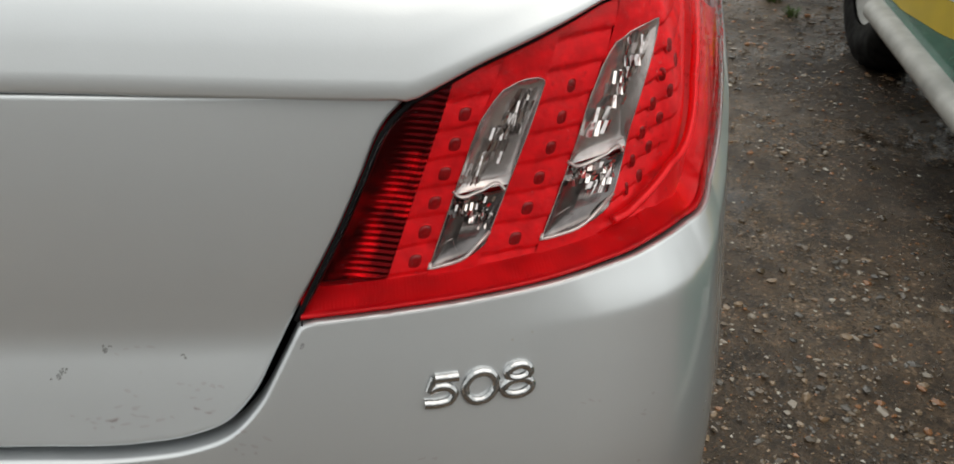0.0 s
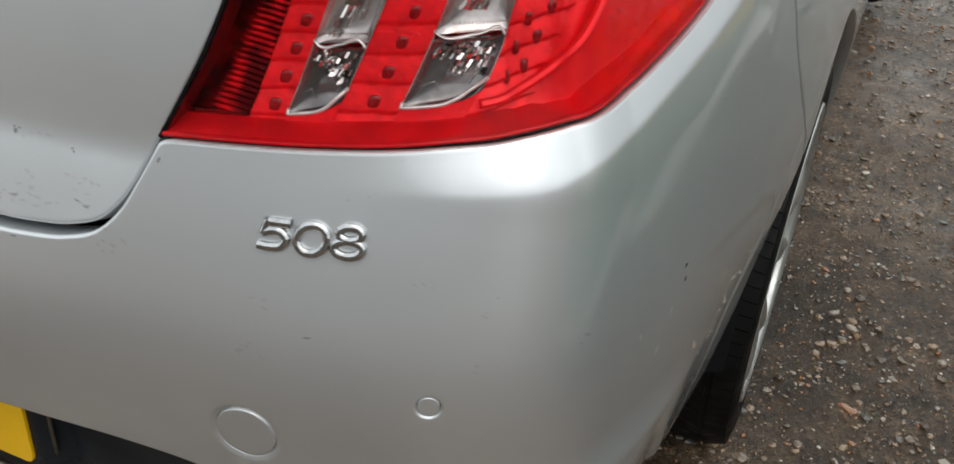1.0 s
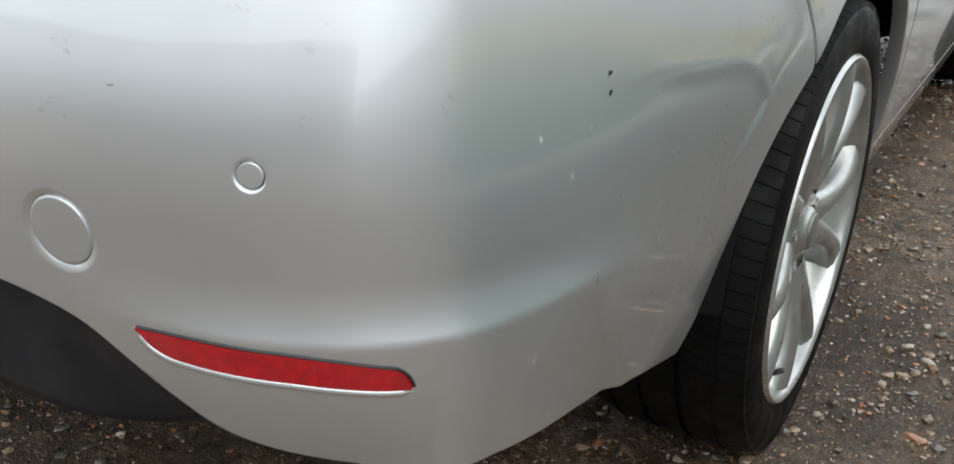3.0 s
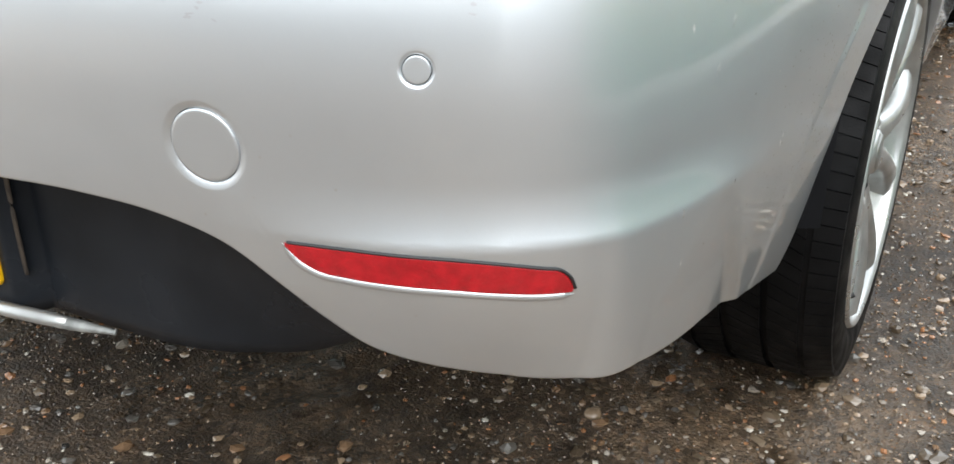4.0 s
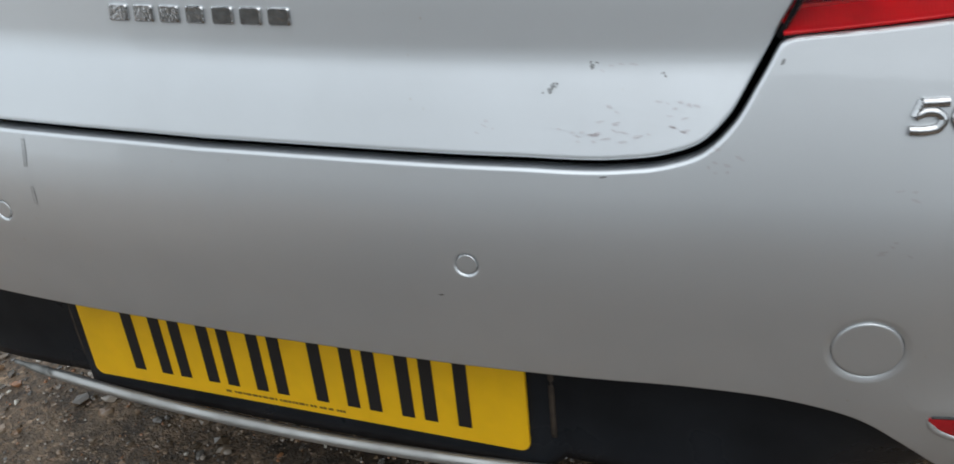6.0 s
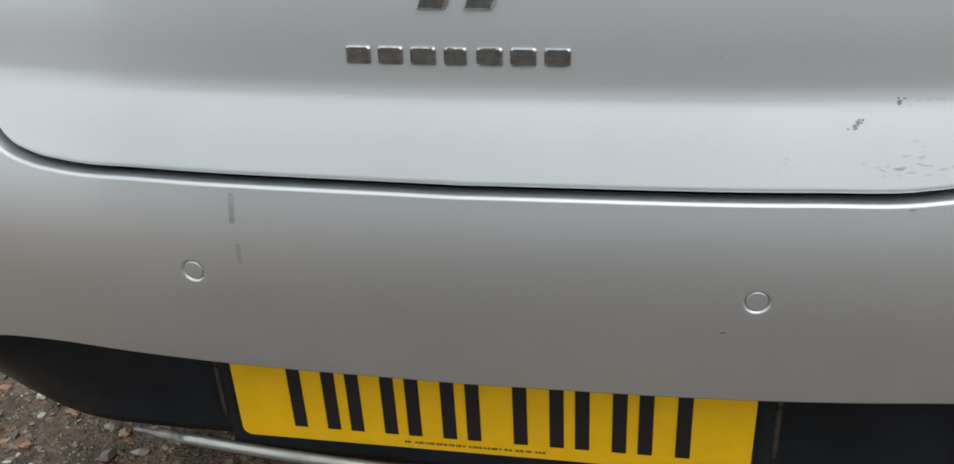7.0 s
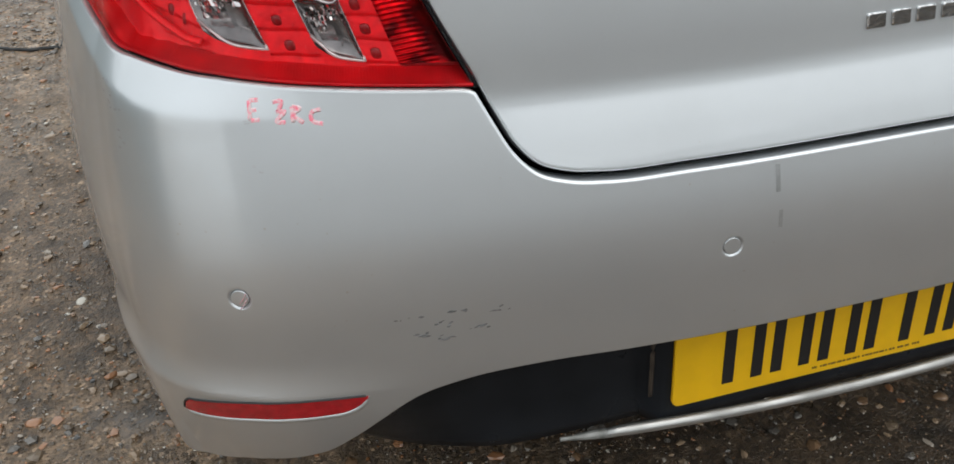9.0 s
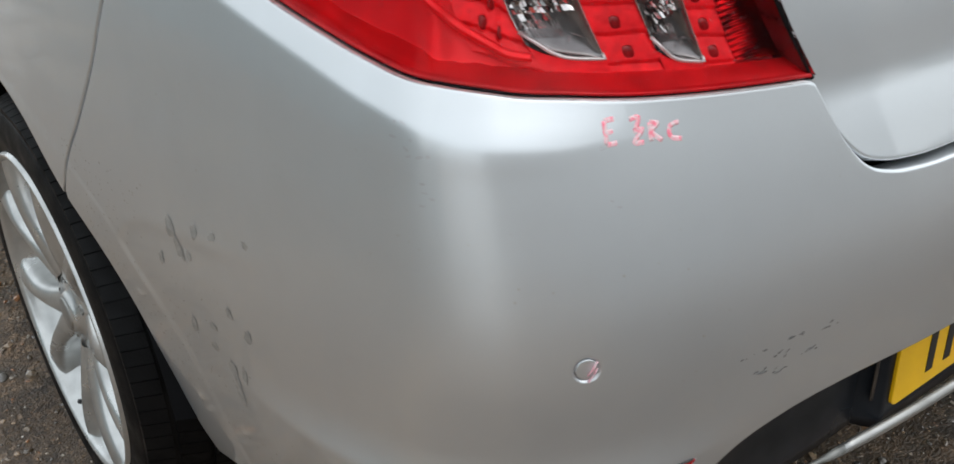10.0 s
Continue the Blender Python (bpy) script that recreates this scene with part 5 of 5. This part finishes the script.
# specks of mud thrown up behind the wheels
for side, num in ((1, 420), (-1, 320)):
    spray = []
    while len(spray) < num:
        z = random.uniform(0.40, 0.66)
        y = float(np.interp(z, ARCH_REAR[:, 1], ARCH_REAR[:, 0])) - 0.03 - abs(random.gauss(0, 0.11))
        if y > 0.15:
            q = ragged(random.uniform(0.0008, 0.003), random.uniform(0.0008, 0.0028), random.uniform(-1, 1), 6)
            spray.append((on_skin(np.c_[q, np.full(6, 0.0004)], side * at_y(y, z), z), [tuple(range(6))]))
    tagged(part("mud_spray", joined(*spray), MUD, bumper, "fine specks of dried mud"), kind="stuff")


def rain_drops(clusters, tail):
    """Flat, uneven drops of water lying on the paint round each given place (length along the skin, height, number)."""
    out = []
    for s0, z0, num in clusters:
        for _ in range(num):
            sd, zd = random.gauss(s0, 0.008), random.gauss(z0, 0.0045)
            q = ragged(random.uniform(0.0025, 0.009), random.uniform(0.0014, 0.0030), random.uniform(-0.5, 0.2), 11)
            rows = [on_skin(np.c_[q * f, np.full(len(q), h)], sd, zd, 0.0, tail) for f, h in ((1.0, 0.00005), (0.85, 0.00045), (0.5, 0.0007), (0.03, 0.0008))]
            out.append(sheet(np.stack(rows, 1), wrap=True))
    return joined(*out)


for owner, tail, clusters in ((lid, LID, ((0.406, 0.727, 7), (0.345, 0.709, 8), (0.361, 0.708, 6), (0.399, 0.715, 7), (0.258, 0.711, 4), (0.356, 0.756, 4), (0.327, 0.716, 3), (0.352, 0.720, 4))),
                              (bumper, TAIL, ((0.440, 0.700, 5), (0.434, 0.688, 3), (0.551, 0.637, 5), (0.568, 0.673, 3), (0.742, 0.694, 3), (0.698, 0.709, 3), (0.731, 0.645, 2), (0.831, 0.654, 3),
                                               (-0.860, 0.787, 3), (-0.841, 0.772, 5), (-0.833, 0.750, 3), (-0.834, 0.737, 2), (-0.675, 0.764, 2), (-0.682, 0.726, 2)))):
    wet = part("rainwater", rain_drops(clusters, tail), WATER, owner, "flat drops of rainwater on the paint")
    wet.visible_shadow = False
    tagged(wet, kind="stuff")
# dark chips on the lid's corner
for cx, cz, w, num in ((0.308, 0.742, 0.011, 12), (0.334, 0.756, 0.010, 9), (0.386, 0.752, 0.007, 3)):
    for _ in range(num):
        d = random.gauss(0, 0.28) * w
        x, z = cx + d + random.gauss(0, 0.0012), cz + 0.6 * d + random.gauss(0, 0.0015)
        fleck("chip", at_x(x, z, LID), z, ragged(random.uniform(0.0015, 0.0050), random.uniform(0.0008, 0.0022), 0.5), SCUFF_GREY, lid, LID)
fleck("chip", at_x(0.470, 0.764), 0.764, ragged(0.0025, 0.006, -0.4), SCUFF_DARK, bumper)
for x, z in ((0.217, 0.575), (0.60, 0.655), (0.35, 0.683)):
    fleck("chip", at_x(x, z), z, ragged(0.007, 0.0015, 0.2), SCUFF_DARK, bumper)
# two faint upright smears left of the middle
for x, z, h, w in ((0.196, 0.6675, 0.026, 0.0045), (0.193, 0.6275, 0.018, 0.004)):
    fleck("smear", -at_x(x, z), z, [(a * w / 2, b * h / 2) for a, b in [(-1, t) for t in np.linspace(1, -1, 9)] + [(1, t) for t in np.linspace(-1, 1, 9)]], SMEAR, bumper)

# scrawled red pen marks: plain strokes
pen = new("pen_marks")
pen.parent = car
tagged(pen, "short red pen strokes scrawled on the bumper")
strokes = [[(-0.033, 0.008), (-0.033, -0.008)], [(-0.033, 0.008), (-0.025, 0.009)], [(-0.033, 0.0), (-0.027, 0.001)], [(-0.033, -0.008), (-0.025, -0.007)],
           [(-0.013, 0.008), (-0.006, 0.009), (-0.009, 0.001)], [(-0.011, 0.000), (-0.004, 0.001), (-0.011, -0.008), (-0.004, -0.008)], [(0.002, 0.005), (0.002, -0.008)],
           [(0.002, 0.005), (0.008, 0.004), (0.003, -0.001), (0.010, -0.008)], [(0.024, 0.004), (0.017, 0.001), (0.017, -0.006), (0.025, -0.008)]]
for st in strokes:
    c = spline(st, 6) if len(st) > 2 else np.linspace(st[0], st[1], 8)
    s0 = -at_x(0.626, 0.7735)
    c = np.c_[c[:, 0] * 1.12, c[:, 1] - 0.12 * c[:, 0]]
    o = np.c_[c, np.full(len(c), 0.0001)]
    part("pen_stroke", tube(on_skin(o, s0, 0.7735), 0.0019, 6, 0.14, normals=skin_normal(s0 + c[:, 0], 0.7735 + c[:, 1])), PEN, pen)
for z in (0.604, 0.610):
    part("pen_stroke", tube(on_skin(np.array([(-0.004, -0.005, 0.0009), (0.0, 0.0, 0.0009), (0.003, 0.006, 0.0009)]), -at_x(0.694, z), z), 0.0011, 6, 0.3), PEN, pen)


# ---------------------------------------------------------------- van parked alongside
def van_side():
    v = empty("van", "green, yellow and white liveried van with a pale rubbing strip", "van", pose(1.628, 0.60, 0, 0, 0, -5.5))
    tail_end, length = -0.60, 4.6

    def run(y0, y1, prof, mat, name, label=""):
        y = np.linspace(y0, y1, 24)
        g = np.stack([np.stack([np.full(len(y), x), y, np.full(len(y), z)], -1) for x, z in prof], 1)
        return part(name, sheet(g), mat, v, label)

    # body with a wheel opening near the far end
    wy, wr = 2.30, 0.375
    y = np.r_[np.linspace(tail_end, wy - wr, 48), np.linspace(wy - wr + 0.001, wy + wr - 0.001, 40), np.linspace(wy + wr, length, 30)]
    lowz = np.where(np.abs(y - wy) < wr, 0.30 + np.sqrt(np.maximum(0, wr**2 - (y - wy) ** 2)), 0.322)
    VAN_SIDE = lambda z: 0.03 + 0.42 * np.clip((z - 0.82) / 0.50, 0, 1) ** 1.4
    VGREEN = lambda q: np.interp(q, [tail_end, 0.13, 0.58, 1.05, 1.35, 1.7, 2.15, length], [0.66, 0.625, 0.55, 0.445, 0.392, 0.350, 0.345, 0.345])
    VYELLOW = lambda q: np.interp(q, [tail_end, 0.13, 0.58, 1.05, 1.42, 1.65, 2.15, length], [0.72, 0.685, 0.61, 0.525, 0.47, 0.432, 0.40, 0.40])
    for name, za, zb_, mat in (("lower_panel", lowz, np.maximum(VGREEN(y), lowz + 0.004), GREEN), ("stripe", np.maximum(VGREEN(y), lowz + 0.004) + 0.001, np.maximum(VYELLOW(y), lowz + 0.012), VAN_YELLOW),
                               ("upper_panel", np.maximum(VYELLOW(y), lowz + 0.012) + 0.001, 0 * y + 1.32, VAN_WHITE)):
        t = np.linspace(0, 1, 14)
        z = za[:, None] + (zb_ - za)[:, None] * t
        x = VAN_SIDE(z)
        part(name, sheet(np.stack([x, np.broadcast_to(y[:, None], z.shape), z], -1), flip=True), mat, v)
    run(tail_end, wy - wr - 0.02, [(0.03, 0.262), (-0.006, 0.264), (-0.015, 0.270), (-0.019, 0.282), (-0.018, 0.298), (-0.010, 0.312), (0.004, 0.321), (0.04, 0.326)], STRIP, "rubbing_strip", "off-white lower strip, scuffed")
    ring = [(VAN_SIDE(z), z) for z in np.linspace(0.36, 1.32, 16)] + [(0.50, 1.355), (0.62, 1.37), (1.25, 1.37), (1.37, 1.355)] + [(1.87 - VAN_SIDE(z), z) for z in np.linspace(1.32, 0.36, 16)]
    run(tail_end, length, ring[15:], VAN_WHITE, "roof")
    cap = [(x + 0.002, tail_end, z) for x, z in ring]
    part("rear_panel", (np.array(cap + [(x, length, z) for x, _, z in cap]), [tuple(range(len(cap)))[::-1], tuple(range(len(cap), 2 * len(cap)))]), VAN_WHITE, v, smooth=False)
    part("chassis", box((1.6, length - tail_end - 0.2, 0.20), 0.02, 1, (0.95, (length + tail_end) / 2, 0.42)), DARK, v)
    wv = part("wheel", lathe(spline([(-0.10, 0.20), (-0.11, 0.28), (-0.09, 0.325), (0.09, 0.325), (0.11, 0.28), (0.10, 0.20)], 6), 48), RUBBER, v, "black tyre with pale rim")
    wv.location = (0.19, wy, 0.327)
    part("rim", lathe([(-0.09, 0.20), (-0.085, 0.19), (-0.05, 0.17), (-0.06, 0.06), (-0.08, 0.05), (-0.08, 0.001)], 40), STRIP, wv)
    return v


van_side()


# ---------------------------------------------------------------- unseen walls added to shape the reflections in the car's paint
# added wall out of view, darkens and tints what the left flank reflects
TEAL_WALL = material("unseen_wall_teal", (0.18, 0.255, 0.265), 0.7, vary=0.5, scale=3, bump=0.3, bump_scale=40)
wall_mesh = bpy.data.meshes.new("unseen_wall_west")
box((0.12, 13.2, 1.75), 0.01, 1, (-5.4, 5.0, 0.855)).to_mesh(wall_mesh)
wall_mesh.materials.append(TEAL_WALL)
tagged(new("unseen_wall_west", wall_mesh), "unseen teal wall added to darken reflections in the car's left flank", "wall", kind="structure")
# added wall behind the camera, cuts low sky from the tail's reflections
GREY_WALL = material("unseen_wall_grey", (0.24, 0.235, 0.225), 0.8, vary=0.35, scale=1.5, bump=0.3, bump_scale=60)
back_mesh = bpy.data.meshes.new("unseen_wall_south")
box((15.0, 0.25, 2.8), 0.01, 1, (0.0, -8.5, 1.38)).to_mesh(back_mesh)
back_mesh.materials.append(GREY_WALL)
tagged(new("unseen_wall_south", back_mesh), "unseen grey wall added to darken low reflections in the car's tail", "wall", kind="structure")
# low wall added out of view to dim the lower right bumper
side_mesh = bpy.data.meshes.new("unseen_wall_east")
box((0.25, 16.0, 1.5), 0.01, 1, (9.0, -1.0, 0.73)).to_mesh(side_mesh)
side_mesh.materials.append(GREY_WALL)
tagged(new("unseen_wall_east", side_mesh), "unseen low grey wall added to darken the right bumper corner", "wall", kind="structure")


# ---------------------------------------------------------------- ground
def ground_height(x, y):
    z = 0.010 * math.sin(1.7 * x + 0.6) * math.cos(1.3 * y)
    z += 0.012 * noise.noise((x * 1.4, y * 1.4, 0.3)) + 0.007 * noise.noise((x * 5, y * 5, 1.7)) + 0.0035 * noise.noise((x * 17, y * 17, 4.1)) + 0.002 * noise.noise((x * 45, y * 45, 9.1))
    return z - 0.006


def graded(a, b, fine, far):
    inner = np.arange(a, b + 1e-6, fine)
    out = np.geomspace(0.05, far, 26)
    return np.r_[(a - out)[::-1], inner, b + out]


gx, gy = graded(-2.3, 2.4, 0.022, 400), graded(-0.9, 4.4, 0.022, 400)
gv = [(x, y, ground_height(x, y) if abs(x) < 30 and abs(y) < 30 else 0.0) for x in gx for y in gy]
m = len(gy)
gf = [(i * m + j, (i + 1) * m + j, (i + 1) * m + j + 1, i * m + j + 1) for i in range(len(gx) - 1) for j in range(m - 1)]
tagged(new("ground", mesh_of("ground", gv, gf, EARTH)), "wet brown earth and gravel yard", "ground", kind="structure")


def pebbles():
    random.seed(21)
    bm = bmesh.new()
    bmesh.ops.create_icosphere(bm, subdivisions=1, radius=1.0)
    base = np.array([v.co for v in bm.verts])
    faces = [tuple(v.index for v in f.verts) for f in bm.faces]
    bm.free()
    vs, fs = [], []
    rng = np.random.default_rng(5)
    count = 0
    while count < 60000:
        x, y = random.uniform(-2.2, 2.3), random.uniform(-0.4, 4.0)
        if noise.noise((x * 2.1, y * 2.1, 7.7)) < random.uniform(-0.9, 0.35):
            continue
        far = y > 1.5 and x > 0.85
        if far and random.random() < 0.25:  # mostly bare trodden earth towards the van
            continue
        r = min(0.0115, 0.0023 * random.paretovariate(2.3)) * (0.9 if far else 1)
        sc = np.array((random.uniform(0.8, 1.5), random.uniform(0.7, 1.2), random.uniform(0.35, 0.7))) * r
        a = random.uniform(0, 6.28)
        p = base * rng.uniform(0.62, 1.22, (len(base), 1)) * sc
        p = np.stack([p[:, 0] * math.cos(a) - p[:, 1] * math.sin(a), p[:, 0] * math.sin(a) + p[:, 1] * math.cos(a), p[:, 2]], 1)
        p += (x, y, ground_height(x, y) + sc[2] * 0.35)
        k = len(vs)
        vs.extend(map(tuple, p))
        fs.extend(tuple(i + k for i in f) for f in faces)
        count += 1
    ob = new("gravel", mesh_of("gravel", vs, fs, PEBBLE, False))
    tagged(ob, "loose wet gravel of tan, grey and white stones", "gravel", kind="stuff")


pebbles()


def stones():
    """Larger worn stones bedded in the mud, rounder and finer cut than the gravel."""
    random.seed(58)
    bm = bmesh.new()
    bmesh.ops.create_icosphere(bm, subdivisions=2, radius=1.0)
    base = np.array([v.co for v in bm.verts])
    faces = np.array([[v.index for v in f.verts] for f in bm.faces])
    bm.free()
    vs, n = [], 0
    while n < 720:
        x, y = random.uniform(-2.0, 2.1), random.uniform(-0.35, 2.9)
        if noise.noise((x * 1.9, y * 1.9, 3.1)) < random.uniform(-0.7, 0.4):
            continue
        if y > 1.5 and x > 0.85 and random.random() < 0.5:
            continue
        r = min(0.012, 0.0046 * random.paretovariate(3.0))
        sc = np.array((random.uniform(0.9, 1.5), random.uniform(0.75, 1.1), random.uniform(0.35, 0.6))) * r
        shift = np.array((random.uniform(0, 50), random.uniform(0, 50), random.uniform(0, 50)))
        lump = np.array([1 + 0.38 * noise.noise(tuple(b * 0.9 + shift)) for b in base])[:, None]
        a = random.uniform(0, 6.28)
        p = base * lump * sc
        p = np.stack([p[:, 0] * math.cos(a) - p[:, 1] * math.sin(a), p[:, 0] * math.sin(a) + p[:, 1] * math.cos(a), p[:, 2] + random.uniform(-0.15, 0.15) * p[:, 0]], 1)
        vs.append(p + (x, y, ground_height(x, y) + sc[2] * random.uniform(-0.1, 0.4)))
        n += 1
    f = (faces[None] + len(base) * np.arange(n)[:, None, None]).reshape(-1, 3)
    tagged(new("stones", mesh_of("stones", np.concatenate(vs), f, PEBBLE, True)), "larger wet stones bedded in the mud, tan and orange-brown", "stones", kind="stuff")


stones()


def grit():
    """Fine grit between the stones: small eight-sided grains."""
    random.seed(33)
    rng = np.random.default_rng(9)
    octa = np.array([(1, 0, 0), (-1, 0, 0), (0, 1, 0), (0, -1, 0), (0, 0, 1), (0, 0, -1)], float)
    tri = np.array([(0, 2, 4), (2, 1, 4), (1, 3, 4), (3, 0, 4), (2, 0, 5), (1, 2, 5), (3, 1, 5), (0, 3, 5)])
    spots = []
    while len(spots) < 60000:
        x, y = random.uniform(-2.1, 2.2), random.uniform(-0.35, 2.6)
        if noise.noise((x * 3.3, y * 3.3, 2.2)) > random.uniform(-0.5, 0.7):
            spots.append((x, y, ground_height(x, y) + 0.0006))
    c = np.array(spots)
    size = rng.uniform(0.0007, 0.0019, (len(c), 1, 1)) * rng.uniform(0.6, 1.4, (len(c), 6, 1))
    v = (c[:, None, :] + octa[None] * size).reshape(-1, 3)
    f = (tri[None] + 6 * np.arange(len(c))[:, None, None]).reshape(-1, 3)
    tagged(new("grit", mesh_of("grit", v, f, PEBBLE, False)), "fine wet grit of brown and pale grains", "gravel", kind="stuff")


grit()


def grass_tuft(x, y, n, spread):
    random.seed(int(x * 100))
    vs, fs = [], []
    for _ in range(n):
        a, r = random.uniform(0, 6.28), random.uniform(0, spread)
        bx, by = x + r * math.cos(a), y + r * math.sin(a)
        z0 = ground_height(bx, by)
        h, b, w = random.uniform(0.012, 0.04), random.uniform(0.01, 0.035), 0.0015
        c, s = math.cos(a), math.sin(a)
        k = len(vs)
        vs += [(bx - w * s, by + w * c, z0), (bx + w * s, by - w * c, z0), (bx + 0.5 * b * c + w * s, by + 0.5 * b * s - w * c, z0 + 0.7 * h), (bx + 0.5 * b * c - w * s, by + 0.5 * b * s + w * c, z0 + 0.7 * h), (bx + b * c, by + b * s, z0 + h)]
        fs += [(k, k + 1, k + 2, k + 3), (k + 3, k + 2, k + 4)]
    tagged(new("grass_tuft", mesh_of("grass_tuft", vs, fs, GRASS)), "small green tuft of grass in the gravel", "grass", kind="stuff")


grass_tuft(1.84, 3.60, 160, 0.05)
grass_tuft(1.86, 3.38, 70, 0.035)
cable_pts = spline([(-1.60, 3.05), (-1.45, 2.86), (-1.28, 2.72), (-1.15, 2.70), (-0.98, 2.80)], 16)
tagged(new("cable", mesh_of("cable", *tube([(x, y, ground_height(x, y) + 0.006) for x, y in cable_pts], 0.006, 8), CABLE)), "black cable lying on the wet ground", "cable")
